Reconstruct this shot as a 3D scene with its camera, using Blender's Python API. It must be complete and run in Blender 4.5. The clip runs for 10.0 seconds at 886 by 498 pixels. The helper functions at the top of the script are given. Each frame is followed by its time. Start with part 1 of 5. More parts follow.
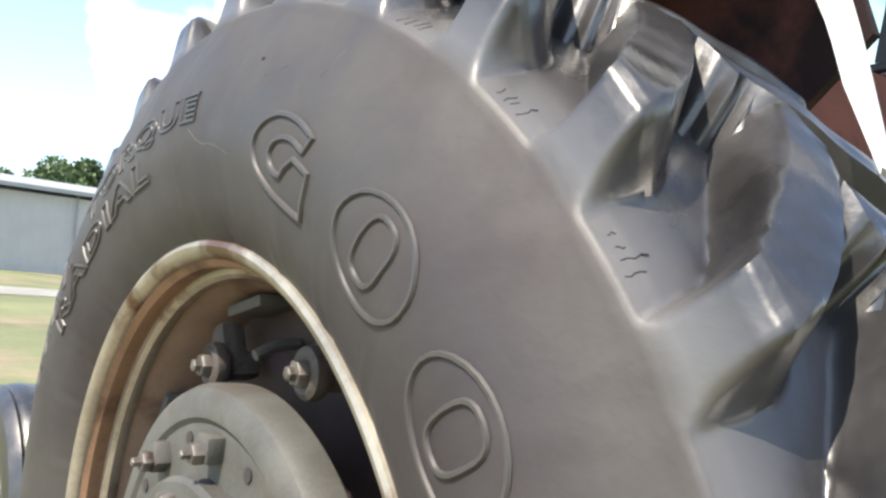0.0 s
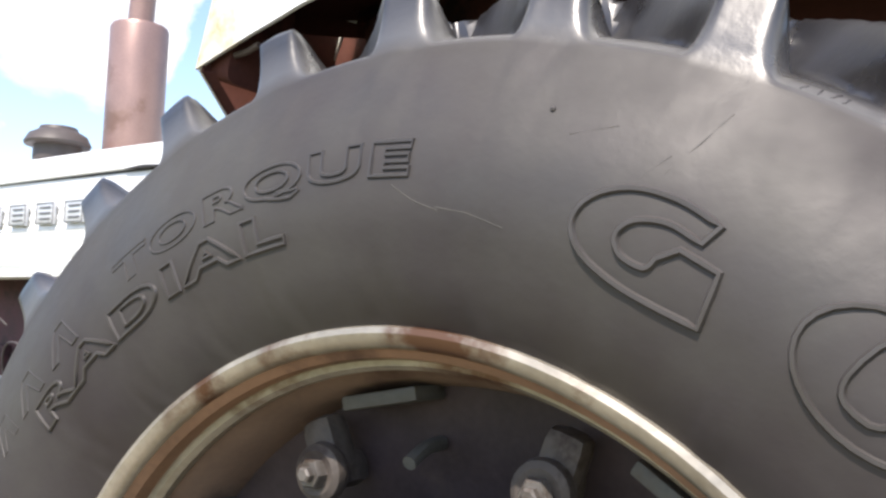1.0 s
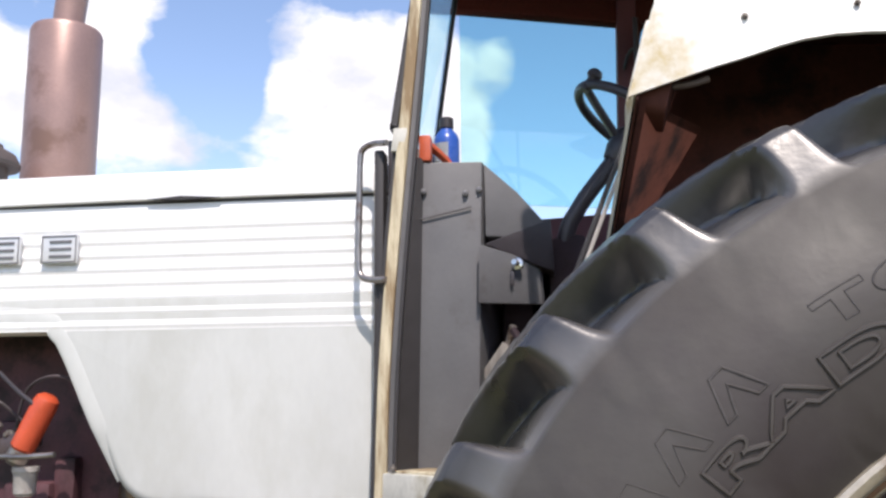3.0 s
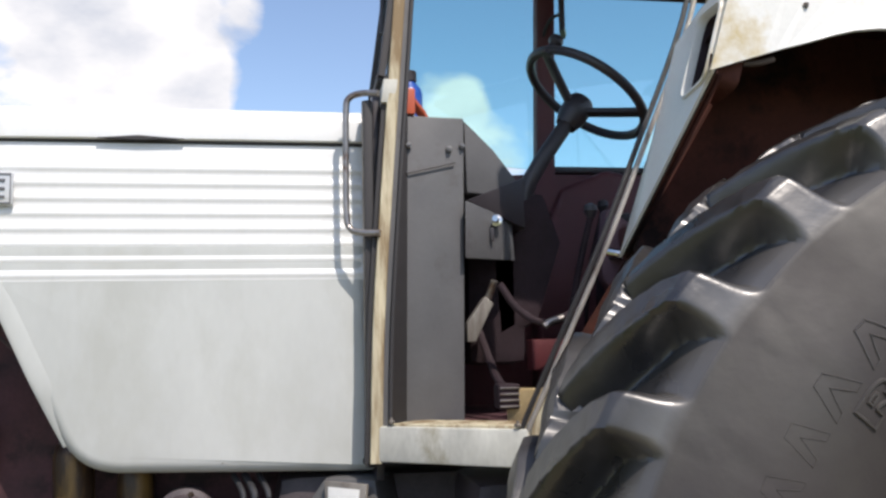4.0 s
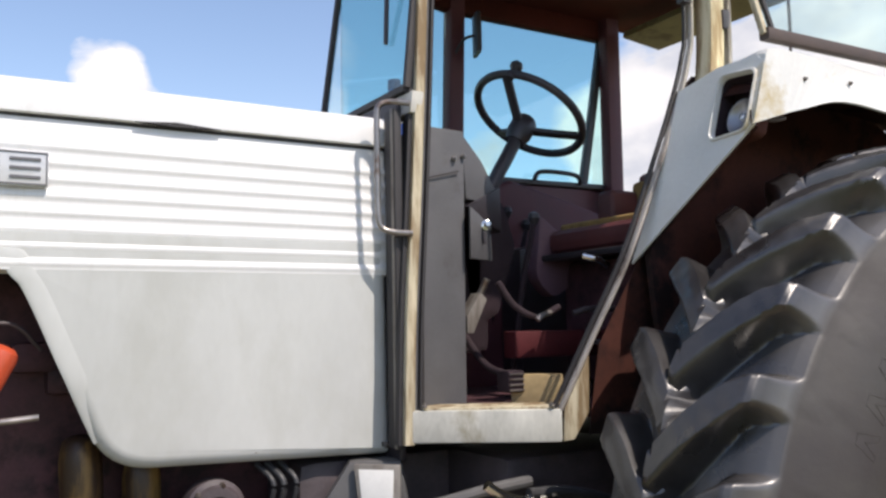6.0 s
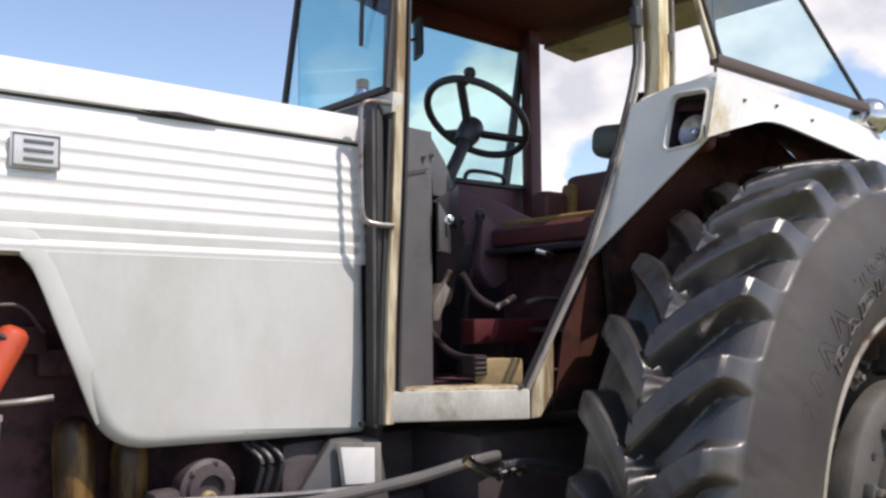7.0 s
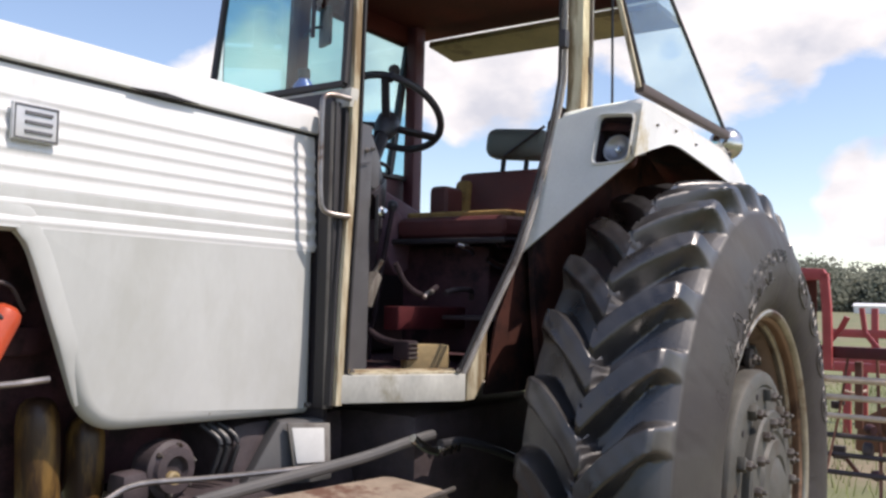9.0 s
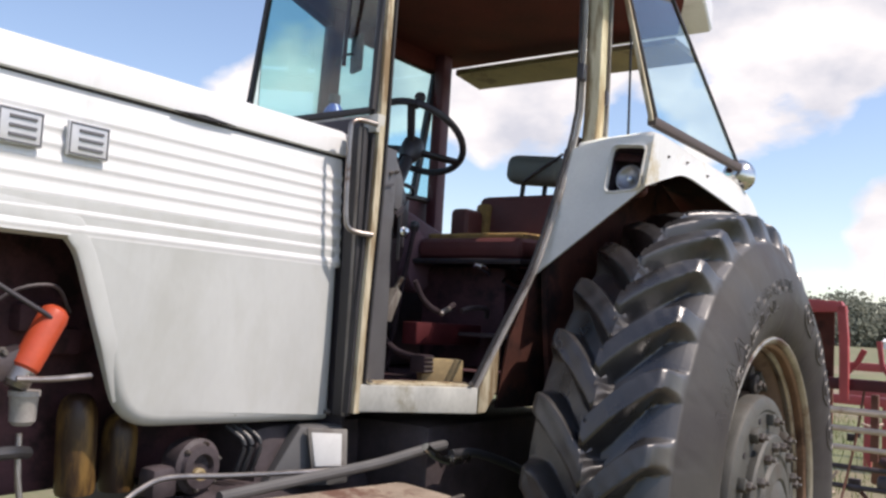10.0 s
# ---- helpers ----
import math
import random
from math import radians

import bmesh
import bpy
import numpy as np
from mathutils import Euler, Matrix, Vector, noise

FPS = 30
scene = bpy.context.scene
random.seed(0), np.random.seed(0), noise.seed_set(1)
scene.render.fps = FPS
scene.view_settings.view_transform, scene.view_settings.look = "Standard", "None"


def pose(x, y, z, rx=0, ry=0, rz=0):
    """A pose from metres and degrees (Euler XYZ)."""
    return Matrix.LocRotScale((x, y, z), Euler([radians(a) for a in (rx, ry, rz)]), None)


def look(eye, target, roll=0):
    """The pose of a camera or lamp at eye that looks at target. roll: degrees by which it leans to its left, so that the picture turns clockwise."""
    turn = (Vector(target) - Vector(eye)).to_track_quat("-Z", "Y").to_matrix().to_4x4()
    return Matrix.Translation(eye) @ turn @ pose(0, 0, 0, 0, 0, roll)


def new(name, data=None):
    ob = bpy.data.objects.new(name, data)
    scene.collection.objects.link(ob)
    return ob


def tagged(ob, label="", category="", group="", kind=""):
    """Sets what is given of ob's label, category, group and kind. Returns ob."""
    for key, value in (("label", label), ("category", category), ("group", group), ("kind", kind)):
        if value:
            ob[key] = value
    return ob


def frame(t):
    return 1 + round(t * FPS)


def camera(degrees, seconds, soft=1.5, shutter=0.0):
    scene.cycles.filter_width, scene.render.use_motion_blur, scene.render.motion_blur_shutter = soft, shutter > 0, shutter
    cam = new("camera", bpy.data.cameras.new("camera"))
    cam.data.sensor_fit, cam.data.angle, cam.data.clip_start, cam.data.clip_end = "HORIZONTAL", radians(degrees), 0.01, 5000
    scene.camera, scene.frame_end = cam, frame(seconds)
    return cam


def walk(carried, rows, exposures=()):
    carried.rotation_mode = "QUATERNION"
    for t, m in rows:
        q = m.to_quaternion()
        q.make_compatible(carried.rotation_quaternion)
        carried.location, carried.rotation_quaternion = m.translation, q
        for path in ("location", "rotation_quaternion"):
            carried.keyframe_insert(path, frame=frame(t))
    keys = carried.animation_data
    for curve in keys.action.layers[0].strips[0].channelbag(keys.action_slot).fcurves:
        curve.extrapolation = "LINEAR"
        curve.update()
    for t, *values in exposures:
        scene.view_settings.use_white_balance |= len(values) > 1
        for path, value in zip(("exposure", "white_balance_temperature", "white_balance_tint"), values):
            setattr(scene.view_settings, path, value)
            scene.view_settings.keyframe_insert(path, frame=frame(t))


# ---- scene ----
EXPOSURES = [(0.0, 1.13, 7050, 10), (0.5, 0.88, 6950, 13), (1.5, 0.80, 6750, 16), (2.0, 0.71, 6850, 20), (2.7, 0.50, 6800, 19), (3.8, 0.10, 6750, 14), (6.8, 0.14, 6950, 17), (10.0, 0.09, 6950, 18)]
cam = camera(53.21, 10.0, 2.6)
PATH = [
    (0.0, (2.005, -1.184, 1.318), (0.424, 0.033, 1.453), 2.23),
    (0.5, (1.766, -1.328, 1.385), (0.460, 0.185, 1.444), 1.10),
    (1.0, (1.480, -1.439, 1.386), (0.396, 0.231, 1.571), 1.87),
    (1.5, (1.283, -1.485, 1.411), (0.339, 0.266, 1.619), 2.41),
    (2.0, (1.036, -1.650, 1.389), (0.405, 0.237, 1.597), 0.97),
    (2.5, (0.648, -1.792, 1.363), (0.216, 0.136, 1.671), 0.59),
    (2.7, (0.518, -1.755, 1.354), (0.138, 0.176, 1.706), 0.12),
    (3.8, (-0.059, -1.764, 1.359), (0.189, 0.208, 1.583), -0.88),
    (4.0, (-0.153, -1.758, 1.360), (0.174, 0.203, 1.583), -1.21),
    (4.5, (-0.354, -1.708, 1.352), (0.142, 0.211, 1.620), -2.06),
    (5.0, (-0.509, -1.685, 1.368), (0.129, 0.192, 1.631), -1.93),
    (5.5, (-0.719, -1.676, 1.374), (0.124, 0.123, 1.604), -1.90),
    (6.8, (-1.183, -1.645, 1.400), (0.082, -0.102, 1.538), -0.30),
    (7.0, (-1.241, -1.613, 1.369), (0.073, -0.114, 1.533), -0.75),
    (7.5, (-1.393, -1.583, 1.368), (0.036, -0.192, 1.515), -0.33),
    (8.0, (-1.530, -1.498, 1.384), (0.015, -0.234, 1.504), 0.09),
    (8.5, (-1.601, -1.409, 1.392), (0.023, -0.247, 1.503), 0.62),
    (9.0, (-1.633, -1.377, 1.399), (0.031, -0.274, 1.511), 1.29),
    (9.5, (-1.672, -1.407, 1.404), (0.013, -0.336, 1.521), 2.03),
    (10.0, (-1.722, -1.463, 1.387), (-0.094, -0.312, 1.545), 3.19),
]
walk(cam, [(t, look(eye, target, roll)) for t, eye, target, roll in PATH], EXPOSURES)

# ---------------------------------------------------------------- light
SUN_TO = Vector((0.158, -0.555, 0.817))
EL = math.asin(SUN_TO.z / SUN_TO.length)
AZ = math.atan2(SUN_TO.x, SUN_TO.y)
world = bpy.data.worlds.new("sky")
scene.world = world
world.use_nodes = True
wn, wl = world.node_tree.nodes, world.node_tree.links
wn.clear()
w_out = wn.new("ShaderNodeOutputWorld")
w_bg = wn.new("ShaderNodeBackground")
w_bg.inputs["Strength"].default_value = 0.19
w_sky = wn.new("ShaderNodeTexSky")
w_sky.sky_type = "NISHITA"
w_sky.sun_disc = False
w_sky.sun_elevation = EL
w_sky.sun_rotation = AZ
w_sky.air_density = 1.0
w_sky.dust_density = 0.6
w_sky.ozone_density = 2.0
w_tc = wn.new("ShaderNodeTexCoord")
w_map = wn.new("ShaderNodeMapping")
w_map.inputs["Location"].default_value = (1.7, 0.6, 2.2)
w_map.inputs["Scale"].default_value = (1.0, 1.0, 1.7)
w_noise = wn.new("ShaderNodeTexNoise")
w_noise.inputs["Scale"].default_value = 4.2
w_noise.inputs["Detail"].default_value = 11.0
w_noise.inputs["Roughness"].default_value = 0.56
w_noise.inputs["Distortion"].default_value = 0.15
wl.new(w_tc.outputs["Generated"], w_map.inputs["Vector"])
wl.new(w_map.outputs[0], w_noise.inputs["Vector"])
cover = w_noise.outputs["Fac"]
# heaps of cumulus (+) and open blue (-): heading to the left of +y, height, reach in degrees, weight
for yaw, up, reach, weight in ((55, 19, 6, 0.15), (46, 16, 4, -0.26), (45, 21, 3, -0.18), (34, 24, 3, -0.14), (28, 19, 6, 0.20), (23, 20, 3.5, -0.26), (16, 22, 4, 0.16), (73, 14, 3, 0.14), (79, 14, 4, -0.22), (39, 20, 4, 0.18), (-6, 25, 15, -0.16), (-22, 19, 10, -0.18), (-14, 14, 4, 0.20), (9, 19, 6, 0.22), (2, 21.5, 2, 0.14), (-10, 16.3, 2.4, 0.22), (-76, 14, 4, 0.10), (-3, 20, 4, -0.16), (7, 16.5, 3, 0.14),
                               (-26, 12.5, 3.5, 0.20), (-33, 11.5, 3, 0.16), (-30, 17, 6, -0.16), (-42, 19, 5, -0.12), (-46, 13, 6, 0.18), (-55, 15, 5, 0.20),
                               (-53, 9.5, 3, -0.24), (-64, 17, 5, 0.15), (-66, 11, 3.5, -0.20), (-73, 15, 5, 0.18), (-78, 10.5, 5, -0.26), (-82, 13, 2.5, -0.14),
                               (-83, 7.5, 3.5, 0.24), (-79, 6, 3.5, 0.14), (-81, 17, 4, 0.20), (-78, 4, 2, -0.14), (80, 18, 10, -0.10)):
    y_, u_ = radians(yaw), radians(up)
    dot = wn.new("ShaderNodeVectorMath")
    dot.operation = "DOT_PRODUCT"
    dot.inputs[1].default_value = (-math.sin(y_) * math.cos(u_), math.cos(y_) * math.cos(u_), math.sin(u_))
    wl.new(w_tc.outputs["Generated"], dot.inputs[0])
    fall = wn.new("ShaderNodeMapRange")
    fall.interpolation_type = "SMOOTHSTEP"
    fall.inputs["From Min"].default_value, fall.inputs["From Max"].default_value = math.cos(radians(reach * 1.4)), 1.0
    fall.inputs["To Max"].default_value = weight * 1.25 if weight > 0 else weight
    wl.new(dot.outputs["Value"], fall.inputs["Value"])
    plus = wn.new("ShaderNodeMath")
    wl.new(cover, plus.inputs[0])
    wl.new(fall.outputs[0], plus.inputs[1])
    cover = plus.outputs[0]
w_ramp = wn.new("ShaderNodeValToRGB")
w_ramp.color_ramp.elements[0].position = 0.545
w_ramp.color_ramp.elements[1].position = 0.65
w_shade = wn.new("ShaderNodeTexNoise")
w_shade.inputs["Scale"].default_value = 8.0
w_shade.inputs["Detail"].default_value = 6.0
w_tone = wn.new("ShaderNodeValToRGB")
w_tone.color_ramp.elements[0].position = 0.34
w_tone.color_ramp.elements[0].color = (3.3, 3.6, 4.1, 1)
w_tone.color_ramp.elements[1].position = 0.58
w_tone.color_ramp.elements[1].color = (5.3, 5.4, 5.5, 1)
w_mix = wn.new("ShaderNodeMix")
w_mix.data_type = "RGBA"
for a, b in ((w_map.outputs[0], w_shade.inputs["Vector"]), (cover, w_ramp.inputs["Fac"]), (w_shade.outputs["Fac"], w_tone.inputs["Fac"]),
             (w_ramp.outputs["Color"], w_mix.inputs["Factor"]), (w_sky.outputs["Color"], w_mix.inputs["A"]), (w_tone.outputs["Color"], w_mix.inputs["B"]),
             (w_mix.outputs["Result"], w_bg.inputs["Color"]), (w_bg.outputs[0], w_out.inputs["Surface"])):
    wl.new(a, b)

sun = new("sun", bpy.data.lights.new("sun", "SUN"))
sun.data.energy = 4.2
sun.data.angle = radians(0.5)
sun.data.color = (1.0, 0.95, 0.87)
sun.matrix_world = look((0, 0, 30), Vector((0, 0, 30)) - SUN_TO)


# ---------------------------------------------------------------- materials
def material(name, color, rough=0.5, metal=0.0, vary=0.15, scale=8.0, fine=120.0, bump=0.1, stain=None, stain_at=0.6, spec=0.5, coat=0.0, stretch=(1, 1, 1), wear=0.06):
    """Principled surface with grain at two scales, fine relief and, where a stain colour is given, patches of it."""
    m = bpy.data.materials.new(name)
    m.use_nodes = True
    n, l = m.node_tree.nodes, m.node_tree.links
    p = n["Principled BSDF"]
    p.inputs["Metallic"].default_value = metal
    p.inputs["Specular IOR Level"].default_value = spec
    p.inputs["Coat Weight"].default_value = coat
    tc = n.new("ShaderNodeTexCoord")
    mp = n.new("ShaderNodeMapping")
    mp.inputs["Scale"].default_value = stretch
    l.new(tc.outputs["Object"], mp.inputs["Vector"])
    big, small = n.new("ShaderNodeTexNoise"), n.new("ShaderNodeTexNoise")
    for t, s, d in ((big, scale, 4.0), (small, fine, 3.0)):
        t.inputs["Scale"].default_value = s
        t.inputs["Detail"].default_value = d
        l.new(mp.outputs[0], t.inputs["Vector"])
    add = n.new("ShaderNodeMath")
    add.operation = "MULTIPLY_ADD"
    l.new(small.outputs["Fac"], add.inputs[0])
    add.inputs[1].default_value = 0.35
    l.new(big.outputs["Fac"], add.inputs[2])
    ramp = n.new("ShaderNodeMapRange")
    ramp.inputs["From Min"].default_value, ramp.inputs["From Max"].default_value = 0.35, 1.0
    ramp.inputs["To Min"].default_value, ramp.inputs["To Max"].default_value = 1 - vary, 1 + vary
    l.new(add.outputs[0], ramp.inputs["Value"])
    mul = n.new("ShaderNodeVectorMath")
    mul.operation = "SCALE"
    mul.inputs[0].default_value = color
    l.new(ramp.outputs[0], mul.inputs["Scale"])
    out = mul.outputs["Vector"]
    if stain:
        st = n.new("ShaderNodeTexNoise")
        st.inputs["Scale"].default_value = scale * 0.6
        st.inputs["Detail"].default_value = 8.0
        st.inputs["Roughness"].default_value = 0.65
        l.new(mp.outputs[0], st.inputs["Vector"])
        cut = n.new("ShaderNodeMapRange")
        cut.inputs["From Min"].default_value, cut.inputs["From Max"].default_value = stain_at, stain_at + 0.12
        l.new(st.outputs["Fac"], cut.inputs["Value"])
        mix = n.new("ShaderNodeMix")
        mix.data_type = "RGBA"
        l.new(cut.outputs[0], mix.inputs["Factor"])
        l.new(out, mix.inputs["A"])
        mix.inputs["B"].default_value = (*stain, 1)
        out = mix.outputs["Result"]
    l.new(out, p.inputs["Base Color"])
    rr = n.new("ShaderNodeMapRange")
    rr.inputs["From Min"].default_value, rr.inputs["From Max"].default_value = 0.3, 0.8
    rr.inputs["To Min"].default_value, rr.inputs["To Max"].default_value = max(0.02, rough - wear), min(1, rough + wear)
    l.new(big.outputs["Fac"], rr.inputs["Value"])
    l.new(rr.outputs[0], p.inputs["Roughness"])
    if bump:
        bp = n.new("ShaderNodeBump")
        bp.inputs["Strength"].default_value = bump
        bp.inputs["Distance"].default_value = 0.004
        l.new(add.outputs[0], bp.inputs["Height"])
        l.new(bp.outputs[0], p.inputs["Normal"])
    return m


def glass_material(name, tint, rough=0.0):
    m = bpy.data.materials.new(name)
    m.use_nodes = True
    p = m.node_tree.nodes["Principled BSDF"]
    p.inputs["Base Color"].default_value = (*tint, 1)
    p.inputs["Transmission Weight"].default_value = 1.0
    p.inputs["Roughness"].default_value = rough
    p.inputs["IOR"].default_value = 1.45
    return m


M_RUBBER = material("tyre_rubber", (0.023, 0.0215, 0.022), 0.36, vary=0.6, scale=9, fine=90, bump=0.25, spec=0.8, wear=0.14, stain=(0.060, 0.056, 0.050), stain_at=0.61)
M_SCUFF = material("scuffed_rubber", (0.075, 0.069, 0.062), 0.7, vary=0.4, scale=30, bump=0.1)
M_MARK = material("dusty_rubber", (0.050, 0.044, 0.041), 0.45, vary=0.2, scale=7, fine=90, bump=0.08)


def add_dust(m, centre, r0, r1, dust):
    """Dry dust on a tyre's sidewall, thinning out where the tread is rubbed clean."""
    n, l = m.node_tree.nodes, m.node_tree.links
    p = n["Principled BSDF"]
    tc = n.new("ShaderNodeTexCoord")
    off = n.new("ShaderNodeVectorMath")
    off.operation = "SUBTRACT"
    off.inputs[1].default_value = centre
    flat = n.new("ShaderNodeVectorMath")
    flat.operation = "MULTIPLY"
    flat.inputs[1].default_value = (1, 0, 1)
    dist = n.new("ShaderNodeVectorMath")
    dist.operation = "LENGTH"
    noise_ = n.new("ShaderNodeTexNoise")
    noise_.inputs["Scale"].default_value = 5.0
    noise_.inputs["Detail"].default_value = 7.0
    wob = n.new("ShaderNodeMath")
    wob.operation = "MULTIPLY_ADD"
    wob.inputs[1].default_value = 0.09
    cut = n.new("ShaderNodeMapRange")
    cut.inputs["From Min"].default_value, cut.inputs["From Max"].default_value = r1, r0
    cut.inputs["To Max"].default_value = 0.85
    l.new(tc.outputs["Object"], off.inputs[0])
    l.new(off.outputs[0], flat.inputs[0])
    l.new(flat.outputs[0], dist.inputs[0])
    l.new(tc.outputs["Object"], noise_.inputs["Vector"])
    l.new(noise_.outputs["Fac"], wob.inputs[0])
    l.new(dist.outputs["Value"], wob.inputs[2])
    l.new(wob.outputs[0], cut.inputs["Value"])
    axis = n.new("ShaderNodeVectorMath")
    axis.operation = "MULTIPLY"
    axis.inputs[1].default_value = (0, 1, 0)
    wide = n.new("ShaderNodeVectorMath")
    wide.operation = "LENGTH"
    l.new(off.outputs[0], axis.inputs[0])
    l.new(axis.outputs[0], wide.inputs[0])
    shoulder = n.new("ShaderNodeMapRange")
    shoulder.inputs["From Min"].default_value, shoulder.inputs["From Max"].default_value = 0.115, 0.165
    l.new(wide.outputs["Value"], shoulder.inputs["Value"])
    film_ = n.new("ShaderNodeMath")
    film_.operation = "MULTIPLY"
    l.new(cut.outputs[0], film_.inputs[0])
    l.new(shoulder.outputs[0], film_.inputs[1])
    mix = n.new("ShaderNodeMix")
    mix.data_type = "RGBA"
    was = p.inputs["Base Color"].links[0].from_socket
    l.new(was, mix.inputs["A"])
    blot = n.new("ShaderNodeTexNoise")
    blot.inputs["Scale"].default_value = 3.2
    blot.inputs["Detail"].default_value = 9.0
    blot.inputs["Roughness"].default_value = 0.62
    shade = n.new("ShaderNodeValToRGB")
    shade.color_ramp.elements[0].position, shade.color_ramp.elements[1].position = 0.34, 0.66
    shade.color_ramp.elements[0].color = (dust[0] * 0.66, dust[1] * 0.58, dust[2] * 0.64, 1)
    shade.color_ramp.elements[1].color = (dust[0] * 1.30, dust[1] * 1.40, dust[2] * 1.25, 1)
    l.new(tc.outputs["Object"], blot.inputs["Vector"])
    l.new(blot.outputs["Fac"], shade.inputs["Fac"])
    l.new(shade.outputs["Color"], mix.inputs["B"])
    l.new(film_.outputs[0], mix.inputs["Factor"])
    # paler dried mud lying in the valleys near the shoulder
    inside, deep = n.new("ShaderNodeMapRange"), n.new("ShaderNodeMapRange")
    inside.inputs["From Min"].default_value, inside.inputs["From Max"].default_value = 0.184, 0.176
    deep.inputs["From Min"].default_value, deep.inputs["From Max"].default_value = 0.845, 0.805
    deep.inputs["To Max"].default_value = 0.9
    both = n.new("ShaderNodeMath")
    both.operation = "MULTIPLY"
    l.new(wide.outputs["Value"], inside.inputs["Value"])
    l.new(dist.outputs["Value"], deep.inputs["Value"])
    l.new(inside.outputs[0], both.inputs[0])
    l.new(deep.outputs[0], both.inputs[1])
    mud = n.new("ShaderNodeMix")
    mud.data_type = "RGBA"
    mud.inputs["B"].default_value = (dust[0] * 1.9, dust[1] * 2.1, dust[2] * 2.1, 1)
    lie = n.new("ShaderNodeMath")
    lie.operation = "MULTIPLY"
    l.new(both.outputs[0], lie.inputs[0])
    l.new(shoulder.outputs[0], lie.inputs[1])
    l.new(lie.outputs[0], mud.inputs["Factor"])
    l.new(mix.outputs["Result"], mud.inputs["A"])
    l.new(mud.outputs["Result"], p.inputs["Base Color"])
    rough = p.inputs["Roughness"].links[0].from_socket
    dry = n.new("ShaderNodeMath")
    dry.operation = "MULTIPLY_ADD"
    dry.use_clamp = True
    dry.inputs[1].default_value = -0.65
    l.new(both.outputs[0], dry.inputs[0])
    l.new(film_.outputs[0], dry.inputs[2])
    more = n.new("ShaderNodeMath")
    more.operation = "MULTIPLY_ADD"
    more.inputs[1].default_value = 0.33
    l.new(dry.outputs[0], more.inputs[0])
    l.new(rough, more.inputs[2])
    l.new(more.outputs[0], p.inputs["Roughness"])
    gloss = n.new("ShaderNodeMath")
    gloss.operation = "MULTIPLY_ADD"
    gloss.inputs[1].default_value = -0.55
    gloss.inputs[2].default_value = 0.95
    l.new(dry.outputs[0], gloss.inputs[0])
    l.new(gloss.outputs[0], p.inputs["Specular IOR Level"])


add_dust(M_RUBBER, (-0.006, -0.865, 0.877), 0.835, 0.905, (0.0450, 0.0388, 0.0376))
M_CLAMP = material("dirty_clamp", (0.085, 0.070, 0.060), 0.7, metal=0.2, vary=0.4, scale=34, bump=0.5, stain=(0.04, 0.027, 0.022), stain_at=0.50)
M_RIM = material("rim_paint", (0.36, 0.325, 0.265), 0.36, metal=0.5, vary=0.4, scale=13, bump=0.18, stain=(0.13, 0.068, 0.040), stain_at=0.52)
M_RUST = material("rusty_rim_channel", (0.23, 0.135, 0.085), 0.5, metal=0.25, vary=0.4, scale=10, bump=0.22, stain=(0.085, 0.046, 0.032), stain_at=0.52)
M_BARREL = material("dusty_rim_barrel", (0.19, 0.130, 0.098), 0.65, metal=0.1, vary=0.3, scale=9, bump=0.15, stain=(0.09, 0.052, 0.038), stain_at=0.50)
M_DISC = material("wheel_disc_paint", (0.050, 0.036, 0.038), 0.58, vary=0.5, scale=10, bump=0.25, spec=0.3, stain=(0.075, 0.054, 0.045), stain_at=0.58)
M_CAST = material("cast_iron_grey", (0.086, 0.084, 0.075), 0.62, metal=0.15, vary=0.35, scale=14, fine=150, bump=0.35, stain=(0.075, 0.062, 0.05), stain_at=0.53)
M_BOLT = material("bolt_steel", (0.15, 0.135, 0.122), 0.5, metal=0.5, vary=0.4, scale=40, bump=0.1, stain=(0.06, 0.04, 0.03), stain_at=0.50)
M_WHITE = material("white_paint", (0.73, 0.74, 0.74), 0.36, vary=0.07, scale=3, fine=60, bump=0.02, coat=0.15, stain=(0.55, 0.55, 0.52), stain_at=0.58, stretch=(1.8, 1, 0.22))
# darker copy of white_paint for the lower hood side and its lip
M_WHITE_LOW = material("darker_white_paint", (0.515, 0.532, 0.522), 0.42, vary=0.08, scale=4, fine=60, bump=0.02, coat=0.08, stain=(0.462, 0.475, 0.455), stain_at=0.52, stretch=(1.2, 1, 0.6))
M_CREAM = material("yellowed_cab_paint", (0.50, 0.445, 0.32), 0.66, vary=0.3, scale=40, bump=0.12, spec=0.3, stain=(0.22, 0.155, 0.085), stain_at=0.45, stretch=(1, 1, 0.12))
M_FENDER = material("fender_paint", (0.68, 0.68, 0.65), 0.42, vary=0.12, scale=7, bump=0.06, stain=(0.46, 0.36, 0.17), stain_at=0.60)
M_RUSTFRAME = material("rusty_window_frame", (0.085, 0.06, 0.05), 0.6, vary=0.3, scale=20, bump=0.1)
M_WELL = material("rusty_wheel_well", (0.088, 0.032, 0.024), 0.85, vary=0.35, scale=8, bump=0.2, spec=0.2, stain=(0.019, 0.011, 0.011), stain_at=0.5)
M_MAROON = material("maroon_panel", (0.115, 0.034, 0.042), 0.6, vary=0.2, scale=9, bump=0.08)
M_LINER = material("brown_roof_liner", (0.085, 0.019, 0.015), 0.85, vary=0.5, scale=3, bump=0.15, spec=0.15)
M_CONSOLE = material("grey_console_paint", (0.098, 0.098, 0.104), 0.5, vary=0.16, scale=12, bump=0.08, stain=(0.065, 0.06, 0.06), stain_at=0.56)
